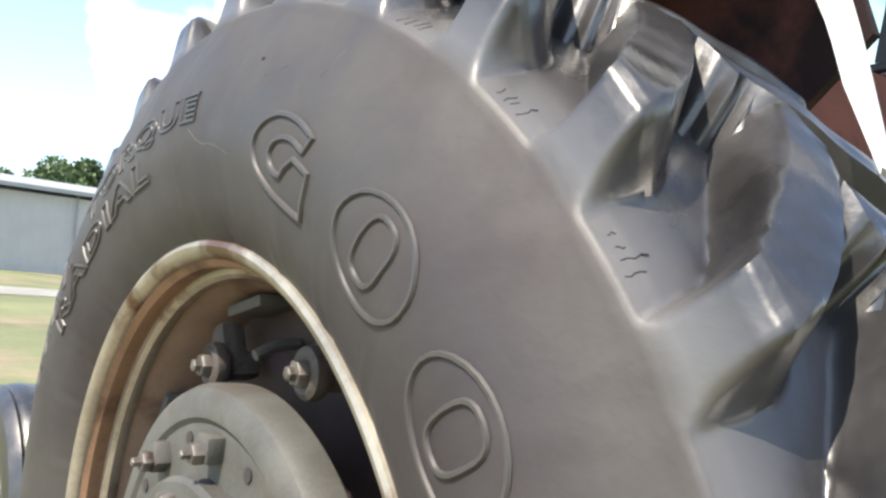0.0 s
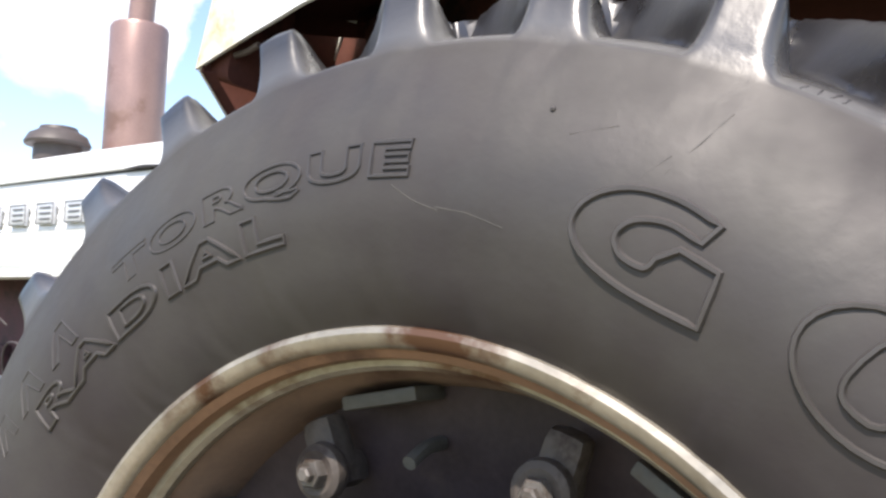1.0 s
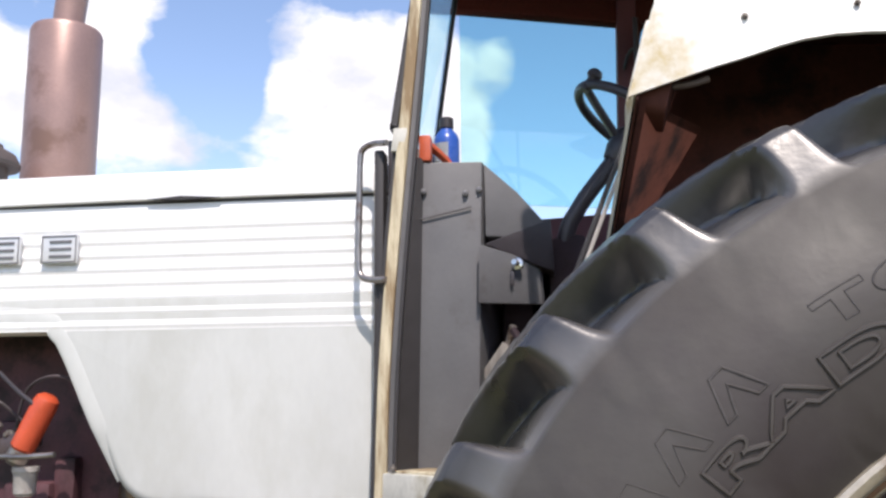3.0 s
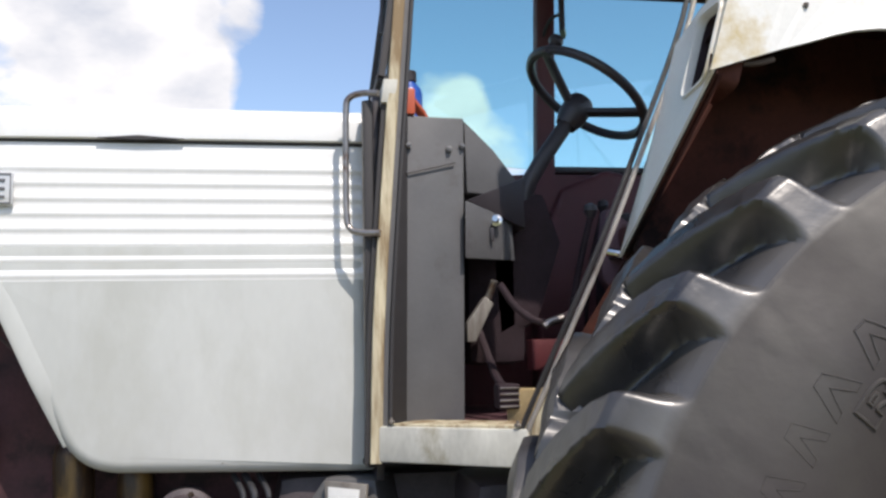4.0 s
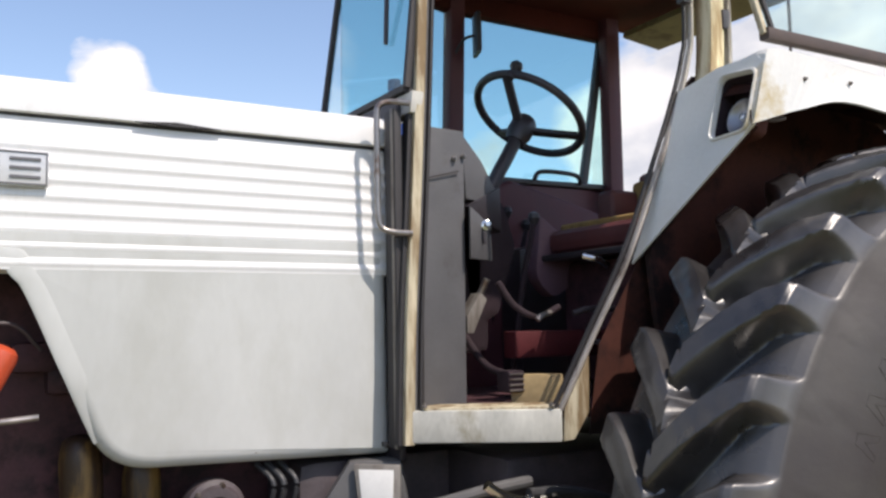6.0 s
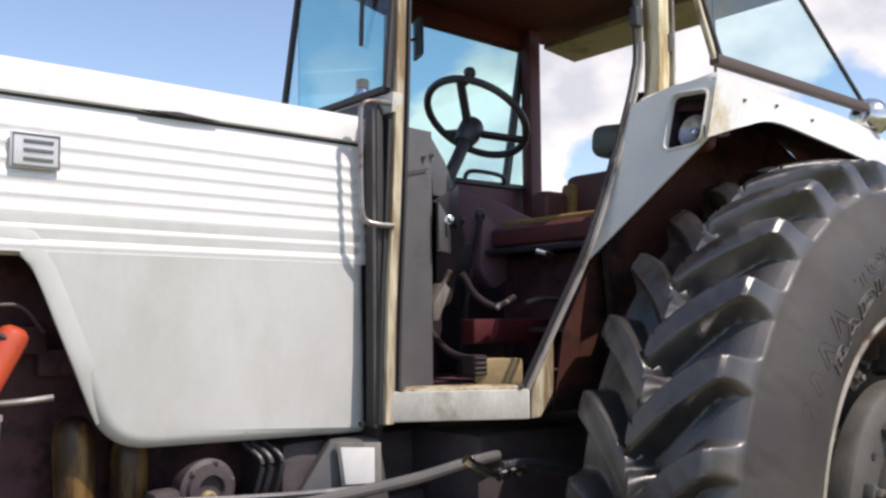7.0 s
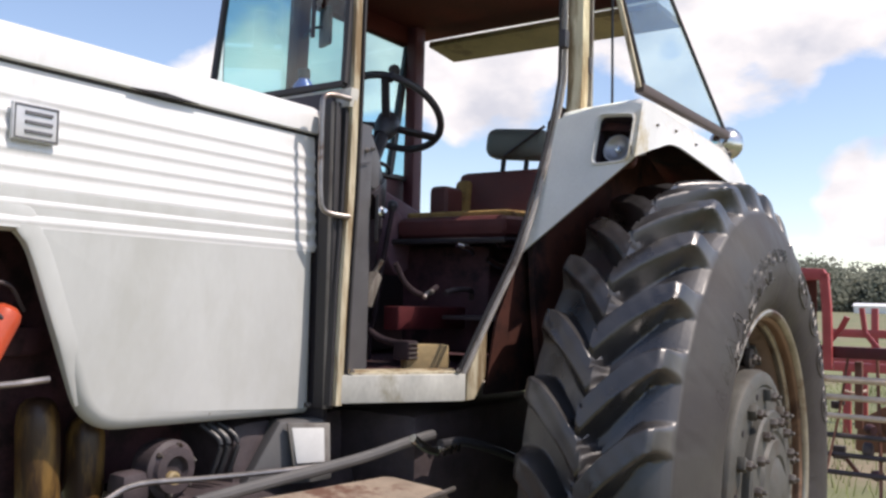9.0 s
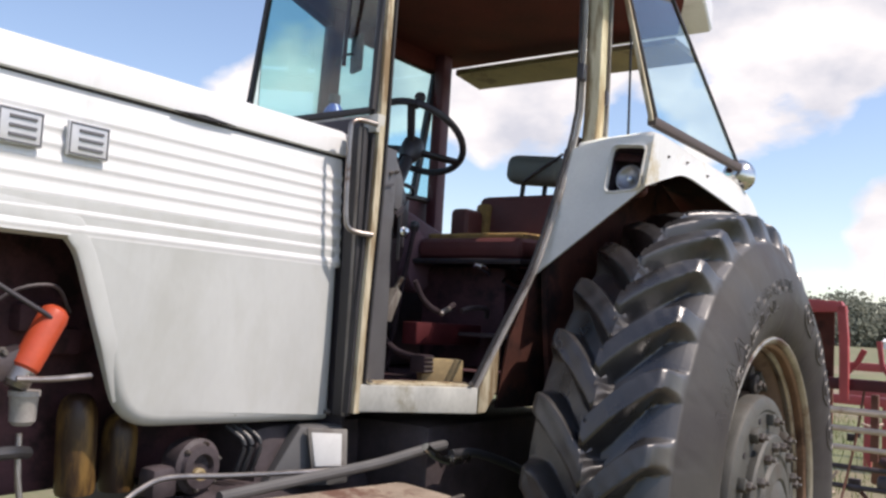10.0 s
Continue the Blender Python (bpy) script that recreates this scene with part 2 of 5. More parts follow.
M_BLACK = material("black_plastic", (0.036, 0.031, 0.036), 0.42, vary=0.2, scale=20, bump=0.06)
M_GASKET = material("black_gasket_rubber", (0.028, 0.026, 0.028), 0.65, vary=0.2, scale=30, bump=0.05)
M_CHROME = material("chrome", (0.62, 0.62, 0.60), 0.16, metal=1.0, vary=0.08, scale=20, bump=0.02)
M_STEEL = material("bare_steel_tube", (0.30, 0.275, 0.26), 0.36, metal=0.8, vary=0.3, scale=26, bump=0.06, stain=(0.16, 0.10, 0.075), stain_at=0.56)
M_MUFF = material("rusty_muffler", (0.31, 0.20, 0.175), 0.42, metal=0.35, vary=0.2, scale=7, bump=0.12, stain=(0.19, 0.11, 0.085), stain_at=0.52)
M_INTAKE = material("dusty_intake_cap", (0.070, 0.058, 0.054), 0.55, vary=0.25, scale=14, bump=0.1)
M_ENGINE = material("dark_engine", (0.080, 0.032, 0.040), 0.7, vary=0.5, scale=14, bump=0.4, stain=(0.022, 0.010, 0.012), stain_at=0.5)
M_GREASE = material("greasy_housing", (0.058, 0.045, 0.049), 0.6, vary=0.5, scale=18, bump=0.4, stain=(0.07, 0.05, 0.045), stain_at=0.58)
M_TAN = material("faded_tan_trim", (0.26, 0.20, 0.10), 0.6, vary=0.3, scale=12, bump=0.1, stain=(0.13, 0.08, 0.04), stain_at=0.54)
M_GRIME = material("grimy_grey_paint", (0.19, 0.175, 0.155), 0.55, vary=0.35, scale=18, bump=0.12, stain=(0.075, 0.055, 0.045), stain_at=0.5, stretch=(1, 1, 0.25))
M_REDPAINT = material("red_floor_paint", (0.070, 0.009, 0.012), 0.6, vary=0.4, scale=12, bump=0.15, spec=0.4, stain=(0.07, 0.022, 0.02), stain_at=0.57)
M_TRIM = material("dull_black_trim", (0.030, 0.019, 0.024), 0.8, vary=0.4, scale=14, bump=0.15, spec=0.25, stain=(0.022, 0.012, 0.014), stain_at=0.55)
M_EDGE = material("worn_flange_paint", (0.36, 0.33, 0.30), 0.5, vary=0.35, scale=25, bump=0.12, stain=(0.10, 0.075, 0.06), stain_at=0.52, stretch=(1, 1, 0.3))
M_SILL = material("scuffed_sill_paint", (0.50, 0.495, 0.45), 0.55, vary=0.3, scale=14, bump=0.12, stain=(0.30, 0.27, 0.20), stain_at=0.54, stretch=(1, 1, 0.5))
M_DIRT = material("dusty_tank_top", (0.27, 0.215, 0.165), 0.75, vary=0.35, scale=16, bump=0.3, stain=(0.13, 0.065, 0.045), stain_at=0.50)
M_CAN = material("yellow_filter_can", (0.20, 0.115, 0.034), 0.45, vary=0.4, scale=30, bump=0.14, stain=(0.045, 0.024, 0.014), stain_at=0.44, stretch=(1, 1, 0.2))
M_ORANGE = material("orange_filter", (0.50, 0.075, 0.03), 0.4, vary=0.2, scale=14, bump=0.05, stain=(0.25, 0.05, 0.03), stain_at=0.6)
M_SEAT = material("brown_seat_vinyl", (0.105, 0.028, 0.028), 0.6, vary=0.3, scale=12, bump=0.15)
M_FOAM = material("torn_foam", (0.27, 0.165, 0.055), 0.9, vary=0.4, scale=20, bump=0.5, stain=(0.11, 0.05, 0.03), stain_at=0.55)
M_PAD = material("grey_vinyl_pad", (0.13, 0.135, 0.125), 0.55, vary=0.1, scale=12, bump=0.1)
M_WOOD = material("pale_wood_block", (0.34, 0.25, 0.125), 0.75, vary=0.35, scale=16, bump=0.3, stretch=(0.2, 1, 1), stain=(0.20, 0.13, 0.07), stain_at=0.57)
M_HOSE = material("hose_rubber", (0.03, 0.03, 0.033), 0.45, vary=0.2, scale=30, bump=0.05)
M_BOOT = material("grey_boot", (0.09, 0.088, 0.088), 0.6, vary=0.2, scale=14, bump=0.1)
M_BLUE = material("blue_bottle", (0.03, 0.10, 0.42), 0.3, vary=0.08, scale=20, bump=0.0)
M_LABEL = material("bottle_label", (0.55, 0.58, 0.62), 0.5, vary=0.1, scale=40, bump=0.0)
M_REDBOX = material("orange_red_plastic", (0.50, 0.10, 0.045), 0.4, vary=0.15, scale=20, bump=0.05)
M_BADGE = material("badge_steel", (0.56, 0.57, 0.58), 0.35, metal=0.25, vary=0.1, scale=30, bump=0.03)
M_BADGE_IN = material("badge_dark", (0.13, 0.13, 0.14), 0.4, vary=0.1, scale=30, bump=0.02)
M_PLATE = material("dull_white_plate", (0.60, 0.60, 0.58), 0.5, vary=0.1, scale=18, bump=0.05, stain=(0.35, 0.30, 0.25), stain_at=0.62)
M_BOWL = material("cloudy_bowl", (0.36, 0.34, 0.32), 0.4, vary=0.25, scale=30, bump=0.06, stain=(0.16, 0.11, 0.10), stain_at=0.55)
M_REFLECT = material("lamp_reflector", (0.34, 0.34, 0.35), 0.40, metal=0.8, vary=0.1, scale=20, bump=0.02)
M_REDIRON = material("red_implement_paint", (0.38, 0.060, 0.060), 0.5, vary=0.2, scale=5, bump=0.08, stain=(0.25, 0.07, 0.05), stain_at=0.6)
M_TINE = material("rusty_tine", (0.20, 0.085, 0.06), 0.65, metal=0.2, vary=0.35, scale=12, bump=0.1)
M_SHIELD = material("rusty_brown_shield", (0.26, 0.125, 0.075), 0.7, metal=0.1, vary=0.35, scale=7, bump=0.15, stain=(0.13, 0.06, 0.04), stain_at=0.55)
M_PURPLE = material("faded_purple_trim", (0.155, 0.085, 0.108), 0.6, vary=0.25, scale=9, bump=0.1)
M_RUSTBAR = material("weathered_bar", (0.60, 0.47, 0.37), 0.6, metal=0.05, vary=0.25, scale=9, bump=0.1, stain=(0.32, 0.16, 0.10), stain_at=0.60)
M_SHED = material("shed_sheet", (0.80, 0.80, 0.80), 0.5, vary=0.06, scale=1.2, bump=0.02)
M_SHEDROOF = material("shed_roof_sheet", (0.30, 0.31, 0.31), 0.55, vary=0.1, scale=1.0, bump=0.02)
M_ROAD = material("concrete_track", (0.50, 0.48, 0.44), 0.85, vary=0.12, scale=0.8, bump=0.1)
M_LEAF = material("leaves", (0.085, 0.135, 0.05), 0.6, vary=0.45, scale=0.8, fine=9, bump=0.0)
M_FARLEAF = material("far_leaves", (0.12, 0.132, 0.095), 0.8, vary=0.5, scale=0.15, fine=3, bump=0.0)
M_BARK = material("bark", (0.12, 0.09, 0.065), 0.85, vary=0.3, scale=6, bump=0.4)
M_GROUND = material("dry_grass_ground", (0.155, 0.165, 0.075), 0.9, vary=0.45, scale=0.35, fine=14, bump=0.5, stain=(0.25, 0.19, 0.125), stain_at=0.50)
M_GRASS = material("grass_blades", (0.17, 0.20, 0.06), 0.8, vary=0.4, scale=0.7, fine=5, bump=0.0)
M_GLASS = glass_material("tinted_glass", (0.73, 0.92, 0.91))
M_SIDEGLASS = glass_material("dark_tinted_glass", (0.56, 0.87, 0.87))
M_MIRROR = material("mirror_glass", (0.8, 0.82, 0.82), 0.06, metal=1.0, vary=0.02, bump=0.0, wear=0.02)


# ---------------------------------------------------------------- builders
def part(name, bm, mat, parent=None, label="", smooth=35, category="", kind="", group=""):
    """Links a bmesh as one mesh object, under a thing or a part where one is given."""
    me = bpy.data.meshes.new(name)
    bmesh.ops.recalc_face_normals(bm, faces=bm.faces)
    bm.to_mesh(me)
    bm.free()
    me.materials.append(mat)
    if smooth:
        me.shade_smooth()
        me.set_sharp_from_angle(angle=radians(smooth))
    ob = new(name, me)
    if parent:
        ob.parent = parent
    return tagged(ob, label, category, group, kind)


def thing(name, at, label, category, group=""):
    ob = new(name)
    ob.location = at
    ob.empty_display_size = 0.1
    return tagged(ob, label, category, group)


def box(center, size, bevel=0.004, turn=None, seg=2, bm=None):
    bm2 = bmesh.new()
    bmesh.ops.create_cube(bm2, size=1.0)
    bmesh.ops.scale(bm2, vec=size, verts=bm2.verts)
    if bevel:
        bmesh.ops.bevel(bm2, geom=bm2.edges[:], offset=min(bevel, min(size) * 0.45), segments=seg, affect="EDGES", profile=0.6)
    m = Matrix.Translation(center)
    if turn is not None:
        m = m @ turn
    bmesh.ops.transform(bm2, matrix=m, verts=bm2.verts)
    return join(bm, bm2)


def join(bm, other):
    if bm is None:
        return other
    me = bpy.data.meshes.new("tmp")
    other.to_mesh(me)
    other.free()
    bm.from_mesh(me)
    bpy.data.meshes.remove(me)
    return bm


def holed(poly, hole, depth):
    """A closed outline with a hole in it, thickened by the vector depth."""
    b = bmesh.new()
    depth = Vector(depth)
    for loop in (poly, hole):
        vs = [b.verts.new(p) for p in loop]
        for k in range(len(vs)):
            b.edges.new((vs[k], vs[(k + 1) % len(vs)]))
    bmesh.ops.triangle_fill(b, use_beauty=True, use_dissolve=False, edges=b.edges[:])
    ext = bmesh.ops.extrude_face_region(b, geom=b.faces[:])
    for v in ext["geom"]:
        if isinstance(v, bmesh.types.BMVert):
            v.co += depth
    bmesh.ops.recalc_face_normals(b, faces=b.faces)
    return b


def prism(poly, depth, bevel=0.0, seg=2, bm=None):
    """A closed outline in space, thickened by the vector depth."""
    b = bmesh.new()
    depth = Vector(depth)
    low = [b.verts.new(p) for p in poly]
    high = [b.verts.new(Vector(p) + depth) for p in poly]
    b.faces.new(low)
    b.faces.new(high[::-1])
    n = len(poly)
    for i in range(n):
        b.faces.new((low[i], low[(i + 1) % n], high[(i + 1) % n], high[i]))
    bmesh.ops.recalc_face_normals(b, faces=b.faces)
    if bevel:
        bmesh.ops.bevel(b, geom=b.edges[:], offset=bevel, segments=seg, affect="EDGES", profile=0.6)
    return join(bm, b)


def rounded(poly, radii, steps=6):
    """A 2D outline with its corners rounded."""
    out, n = [], len(poly)
    for i, (p, r) in enumerate(zip(poly, radii)):
        p = Vector(p)
        if r <= 0:
            out.append(tuple(p))
            continue
        a, b = (Vector(poly[i - 1]) - p), (Vector(poly[(i + 1) % n]) - p)
        ra, rb = min(r, a.length * 0.48), min(r, b.length * 0.48)
        a, b = p + a.normalized() * ra, p + b.normalized() * rb
        for k in range(steps + 1):
            t = k / steps
            out.append(tuple(a * (1 - t) ** 2 + p * 2 * t * (1 - t) + b * t * t))
    return out


def spline(points, steps=6):
    pts = [Vector(p) for p in points]
    if len(pts) < 3:
        return pts
    pts = [pts[0] * 2 - pts[1]] + pts + [pts[-1] * 2 - pts[-2]]
    out = []
    for i in range(1, len(pts) - 2):
        p0, p1, p2, p3 = pts[i - 1:i + 3]
        for k in range(steps):
            t = k / steps
            out.append(0.5 * ((2 * p1) + (p2 - p0) * t + (2 * p0 - 5 * p1 + 4 * p2 - p3) * t * t + (3 * p1 - p0 - 3 * p2 + p3) * t ** 3))
    return out + [pts[-2]]


def sweep(points, section, up=(0, 0, 1), closed=False, bm=None):
    """A section (2D outline across the way) carried along points; up fixes its turn."""
    b = bmesh.new()
    pts, rings = [Vector(p) for p in points], []
    n = len(pts)
    for i, p in enumerate(pts):
        a = pts[(i - 1) % n] if closed or i else p
        c = pts[(i + 1) % n] if closed or i < n - 1 else p
        d = (c - a).normalized()
        side = d.cross(Vector(up))
        if side.length < 1e-3:
            side = d.cross(Vector((0.3, 1, 0)))
        side.normalize()
        top = side.cross(d)
        rings.append([b.verts.new(p + side * u + top * v) for u, v in section])
    m = len(section)
    for i in range(n if closed else n - 1):
        r0, r1 = rings[i], rings[(i + 1) % n]
        for k in range(m):
            b.faces.new((r0[k], r0[(k + 1) % m], r1[(k + 1) % m], r1[k]))
    if not closed:
        b.faces.new(rings[0][::-1])
        b.faces.new(rings[-1])
    return join(bm, b)


def circle(r, n=10):
    return [(r * math.cos(2 * math.pi * k / n), r * math.sin(2 * math.pi * k / n)) for k in range(n)]


def tube(points, r, n=10, smooth_steps=6, up=(0, 0, 1), bm=None, closed=False):
    return sweep(spline(points, smooth_steps) if not closed else points, circle(r, n), up, closed, bm)


def rect(w, h, r=0.003):
    return rounded([(-w / 2, -h / 2), (w / 2, -h / 2), (w / 2, h / 2), (-w / 2, h / 2)], [r] * 4, 2)


def lathe(profile, at, axis=(0, -1, 0), n=64, closed=False, bm=None):
    """A profile of (radius, distance along axis) turned about the axis through at."""
    b = bmesh.new()
    q = Vector((0, 0, 1)).rotation_difference(Vector(axis)).to_matrix().to_4x4()
    rings = []
    for k in range(n):
        c, s = math.cos(2 * math.pi * k / n), math.sin(2 * math.pi * k / n)
        rings.append([b.verts.new((r * c, r * s, d)) for r, d in profile])
    m = len(profile)
    for k in range(n):
        a, c = rings[k], rings[(k + 1) % n]
        for i in range(m if closed else m - 1):
            j = (i + 1) % m
            b.faces.new((a[i], a[j], c[j], c[i]))
    bmesh.ops.transform(b, matrix=Matrix.Translation(at) @ q, verts=b.verts)
    bmesh.ops.remove_doubles(b, verts=b.verts, dist=1e-6)
    return join(bm, b)


def hexnut(at, axis, r=0.014, h=0.014, stud=0.006, stud_h=0.01):
    bm = lathe([(0.0001, 0), (r, 0), (r, h * 0.8), (r * 0.85, h), (stud, h), (stud, h + stud_h), (stud * 0.7, h + stud_h + 0.002), (0.0001, h + stud_h + 0.002)], at, axis, 6)
    return bm


# ---------------------------------------------------------------- ground and distance
def rise(x, y):
    """The field climbs gently towards the shed."""
    up = min(max((-6.0 - x) / 37.0, 0.0), 1.0)
    fall = min(max((y - 8.7) / 30.0, -1.0), 1.0)
    return up * (2.33 - 1.5 * fall)


bm = bmesh.new()
steps = [-900, -600, -400, -250, -150, -100, -75] + list(range(-60, 61, 3)) + [75, 100, 150, 250, 400, 600, 900]
grid = [[bm.verts.new((x, y, rise(x, y))) for y in steps] for x in steps]
for r0, r1 in zip(grid, grid[1:]):
    for k in range(len(steps) - 1):
        bm.faces.new((r0[k], r1[k], r1[k + 1], r0[k + 1]))
part("ground", bm, M_GROUND, smooth=60, label="dry yellow-green grass and bare earth field", category="ground", kind="structure")

# ---------------------------------------------------------------- tractor
tractor = thing("tractor", (0.99, 0.3, 0.0), "white farm tractor with open cab and large muddy rear tyres", "tractor")
T0 = Matrix.Translation(-tractor.location)


def tpart(name, bm, mat, parent=None, label="", smooth=35):
    """A part of the tractor, built in world places."""
    if parent is None:
        bmesh.ops.transform(bm, matrix=T0, verts=bm.verts)
        return part(name, bm, mat, tractor, label, smooth)
    ob = part(name, bm, mat, parent, label, smooth)
    ob.matrix_parent_inverse = Matrix.Identity(4)
    return ob


def sub(name, bm, mat, parent, label="", smooth=35):
    """A piece of a tractor part, built in world places."""
    bmesh.ops.transform(bm, matrix=T0, verts=bm.verts)
    return part(name, bm, mat, parent, label, smooth)


# ---- rear wheel: axle along y, outward is -y
WX, WZ, WY = 0.984, 0.877, -0.565
SIDE = [(0.492, 0.170), (0.504, 0.190), (0.523, 0.204), (0.550, 0.218), (0.585, 0.228), (0.615, 0.234), (0.645, 0.2345), (0.675, 0.2305), (0.705, 0.221), (0.735, 0.208), (0.760, 0.195), (0.776, 0.1865)]
TOP_ENV = [(0.788, 0.181), (0.802, 0.1765), (0.818, 0.172), (0.834, 0.167), (0.848, 0.1625), (0.860, 0.1575), (0.8685, 0.148), (0.874, 0.118), (0.879, 0.080), (0.883, 0.040), (0.884, 0.0)]
LOW_ENV = [(0.7835, 0.1835), (0.788, 0.179), (0.792, 0.171), (0.797, 0.160), (0.801, 0.147), (0.805, 0.132), (0.809, 0.114), (0.813, 0.094), (0.817, 0.072), (0.821, 0.044), (0.823, 0.0)]
LUGS = 30


def dense(points, k=3):
    out = []
    for (a, b), (c, d) in zip(points, points[1:]):
        out += [(a + (c - a) * i / k, b + (d - b) * i / k) for i in range(k)]
    return out + [points[-1]]


def sidewall(r):
    """How far the sidewall stands out at a radius."""
    for (a, b), (c, d) in zip(SIDE, SIDE[1:]):
        if a <= r <= c:
            return b + (d - b) * (r - a) / (c - a)
    return SIDE[-1][1]


def step01(a, b, x):
    t = np.clip((x - a) / (b - a), 0, 1)
    return t * t * (3 - 2 * t)


def tyre_mesh(name):
    top, low = np.array(dense(TOP_ENV, 4)), np.array(dense(LOW_ENV, 4))
    side = np.array(dense(SIDE, 2))
    half_low, half_top = np.vstack([side[:-1], side[-1:], low]), np.vstack([side[:-1], side[-1:], top])
    mirror = np.array([1, -1])
    low_all = np.vstack([half_low, half_low[-2::-1] * mirror])
    top_all = np.vstack([half_top, half_top[-2::-1] * mirror])
    n_phi = LUGS * 36
    pitch = 2 * np.pi / LUGS
    # the lugs run from the shoulder towards the middle and forwards, more steeply near the middle; the grid runs with them
    u_all = np.clip(1 - np.abs(top_all[:, 1]) / 0.186, 0, 1)
    u_all[top_all[:, 0] < 0.780] = 0
    lean = radians(4.5) * u_all + radians(6.0) * u_all ** 2
    k, d = np.meshgrid(np.arange(n_phi) * 2 * np.pi / n_phi, top_all[:, 1], indexing="ij")
    ph = k + lean
    mask = np.zeros_like(ph)
    for sgn, shift in ((1, 0.0), (-1, 0.5)):
        u = np.clip(1 - sgn * d / 0.186, -0.15, 1.4)
        centre = radians(103.1) + shift * pitch + radians(4.5) * u + radians(6.0) * u * u
        off = (ph - centre + pitch / 2) % pitch - pitch / 2
        arc = np.abs(off) * 0.86
        broad = step01(0.04, 0.45, u)
        w_top = 0.0235 + 0.0105 * broad
        flank = np.where(off > 0, 0.018 + 0.018 * broad, 0.032 - 0.008 * broad)
        lug = 1 - step01(w_top - 0.003, w_top - 0.003 + flank, arc)
        lug *= 1 - step01(1.08, 1.15, u)
        mask = np.maximum(mask, lug)
    wob = 0.0012 * np.sin(ph * 37 + d * 60) + 0.0008 * np.sin(ph * 91 - d * 130)
    rr = low_all[:, 0] + (top_all[:, 0] - low_all[:, 0]) * mask + wob * mask
    dd = low_all[:, 1] + (top_all[:, 1] - low_all[:, 1]) * mask
    # flattened a little where it stands
    verts = np.stack([rr * np.cos(ph), -dd, np.maximum(rr * np.sin(ph), -WZ)], -1).reshape(-1, 3)
    m = top_all.shape[0]
    i, j = np.meshgrid(np.arange(n_phi), np.arange(m - 1), indexing="ij")
    a, b = i * m + j, ((i + 1) % n_phi) * m + j
    faces = np.stack([a, b, b + 1, a + 1], -1).reshape(-1, 4)
    me = bpy.data.meshes.new(name)
    me.from_pydata((verts + np.array([WX, WY, WZ]) - np.array(tractor.location)).tolist(), [], faces.tolist())
    me.materials.append(M_RUBBER)
    me.shade_smooth()
    me.set_sharp_from_angle(angle=radians(48))
    me.update()
    return me


def on_wall(r, deg, lift=0.0):
    a = radians(deg)
    return Vector((WX + r * math.cos(a), WY - sidewall(r) - lift, WZ + r * math.sin(a)))


lip_profile = [(0.4903, 0.186), (0.4918, 0.194), (0.4977, 0.2005), (0.5056, 0.203), (0.5115, 0.2005), (0.5139, 0.194), (0.5115, 0.186), (0.5056, 0.172), (0.4977, 0.15), (0.4929, 0.172)]
channel_profile = [(0.4913, 0.187), (0.4819, 0.178), (0.4800, 0.166), (0.4819, 0.157), (0.4929, 0.16), (0.4958, 0.178)]
ledge_profile = [(0.4830, 0.158), (0.4741, 0.156), (0.4696, 0.149), (0.4701, 0.138), (0.4760, 0.13), (0.4879, 0.14)]
barrel_profile = [(0.4770, 0.134), (0.4633, 0.112), (0.4563, 0.085), (0.4505, 0.05), (0.4505, -0.05), (0.4770, -0.11), (0.4898, -0.186), (0.5076, -0.203), (0.5135, -0.19), (0.4977, -0.15), (0.4672, -0.05), (0.4672, 0.05), (0.4898, 0.12)]
WC = (WX, WY, WZ)
rear_wheel = tpart("rear_wheel", lathe([(0.05, -0.02), (0.30, -0.02), (0.36, 0.005), (0.452, 0.02), (0.452, 0.045), (0.35, 0.03), (0.29, 0.01), (0.05, 0.01)], WC, n=72, closed=True), M_DISC, label="rear wheel with dark centre disc and grey hub")
tyre = new("tyre", tyre_mesh("tyre"))
tyre.parent = rear_wheel
tagged(tyre, "worn black rubber tractor tyre with deep slanted lugs")
sub("rim", lathe(lip_profile, WC, n=120, closed=True), M_RIM, rear_wheel, "rusty silver-painted steel rim lip")
sub("rim_channel", lathe(channel_profile, WC, n=120, closed=True), M_RUST, rear_wheel, "brown rusty rim channel")
sub("rim_ledge", lathe(ledge_profile, WC, n=120, closed=True), M_RIM, rear_wheel)
sub("rim_barrel", lathe(barrel_profile, WC, n=120, closed=True), M_BARREL, rear_wheel, "dusty brown rim barrel")
sub("hub", lathe([(0.19, 0.0), (0.19, 0.116), (0.329, 0.116), (0.338, 0.124), (0.340, 0.160), (0.334, 0.172), (0.321, 0.179), (0.298, 0.180), (0.291, 0.175), (0.283, 0.176), (0.233, 0.179), (0.06, 0.182)], WC, n=96), M_CAST, rear_wheel, "grey cast iron wheel weight")
sub("axle_cap", lathe([(0.225, 0.170), (0.229, 0.176), (0.229, 0.199), (0.223, 0.206), (0.172, 0.210), (0.164, 0.205), (0.152, 0.206), (0.146, 0.216), (0.105, 0.220), (0.098, 0.214), (0.060, 0.232), (0.0005, 0.234)], WC, n=72), M_CAST, rear_wheel, "round grey axle flange")
for k in range(15):
    a = radians(k * 24 + 98)
    sub("bolt", hexnut((WX + 0.197 * math.cos(a), WY - 0.206, WZ + 0.197 * math.sin(a)), (0, -1, 0), 0.015, 0.020), M_BOLT, rear_wheel)
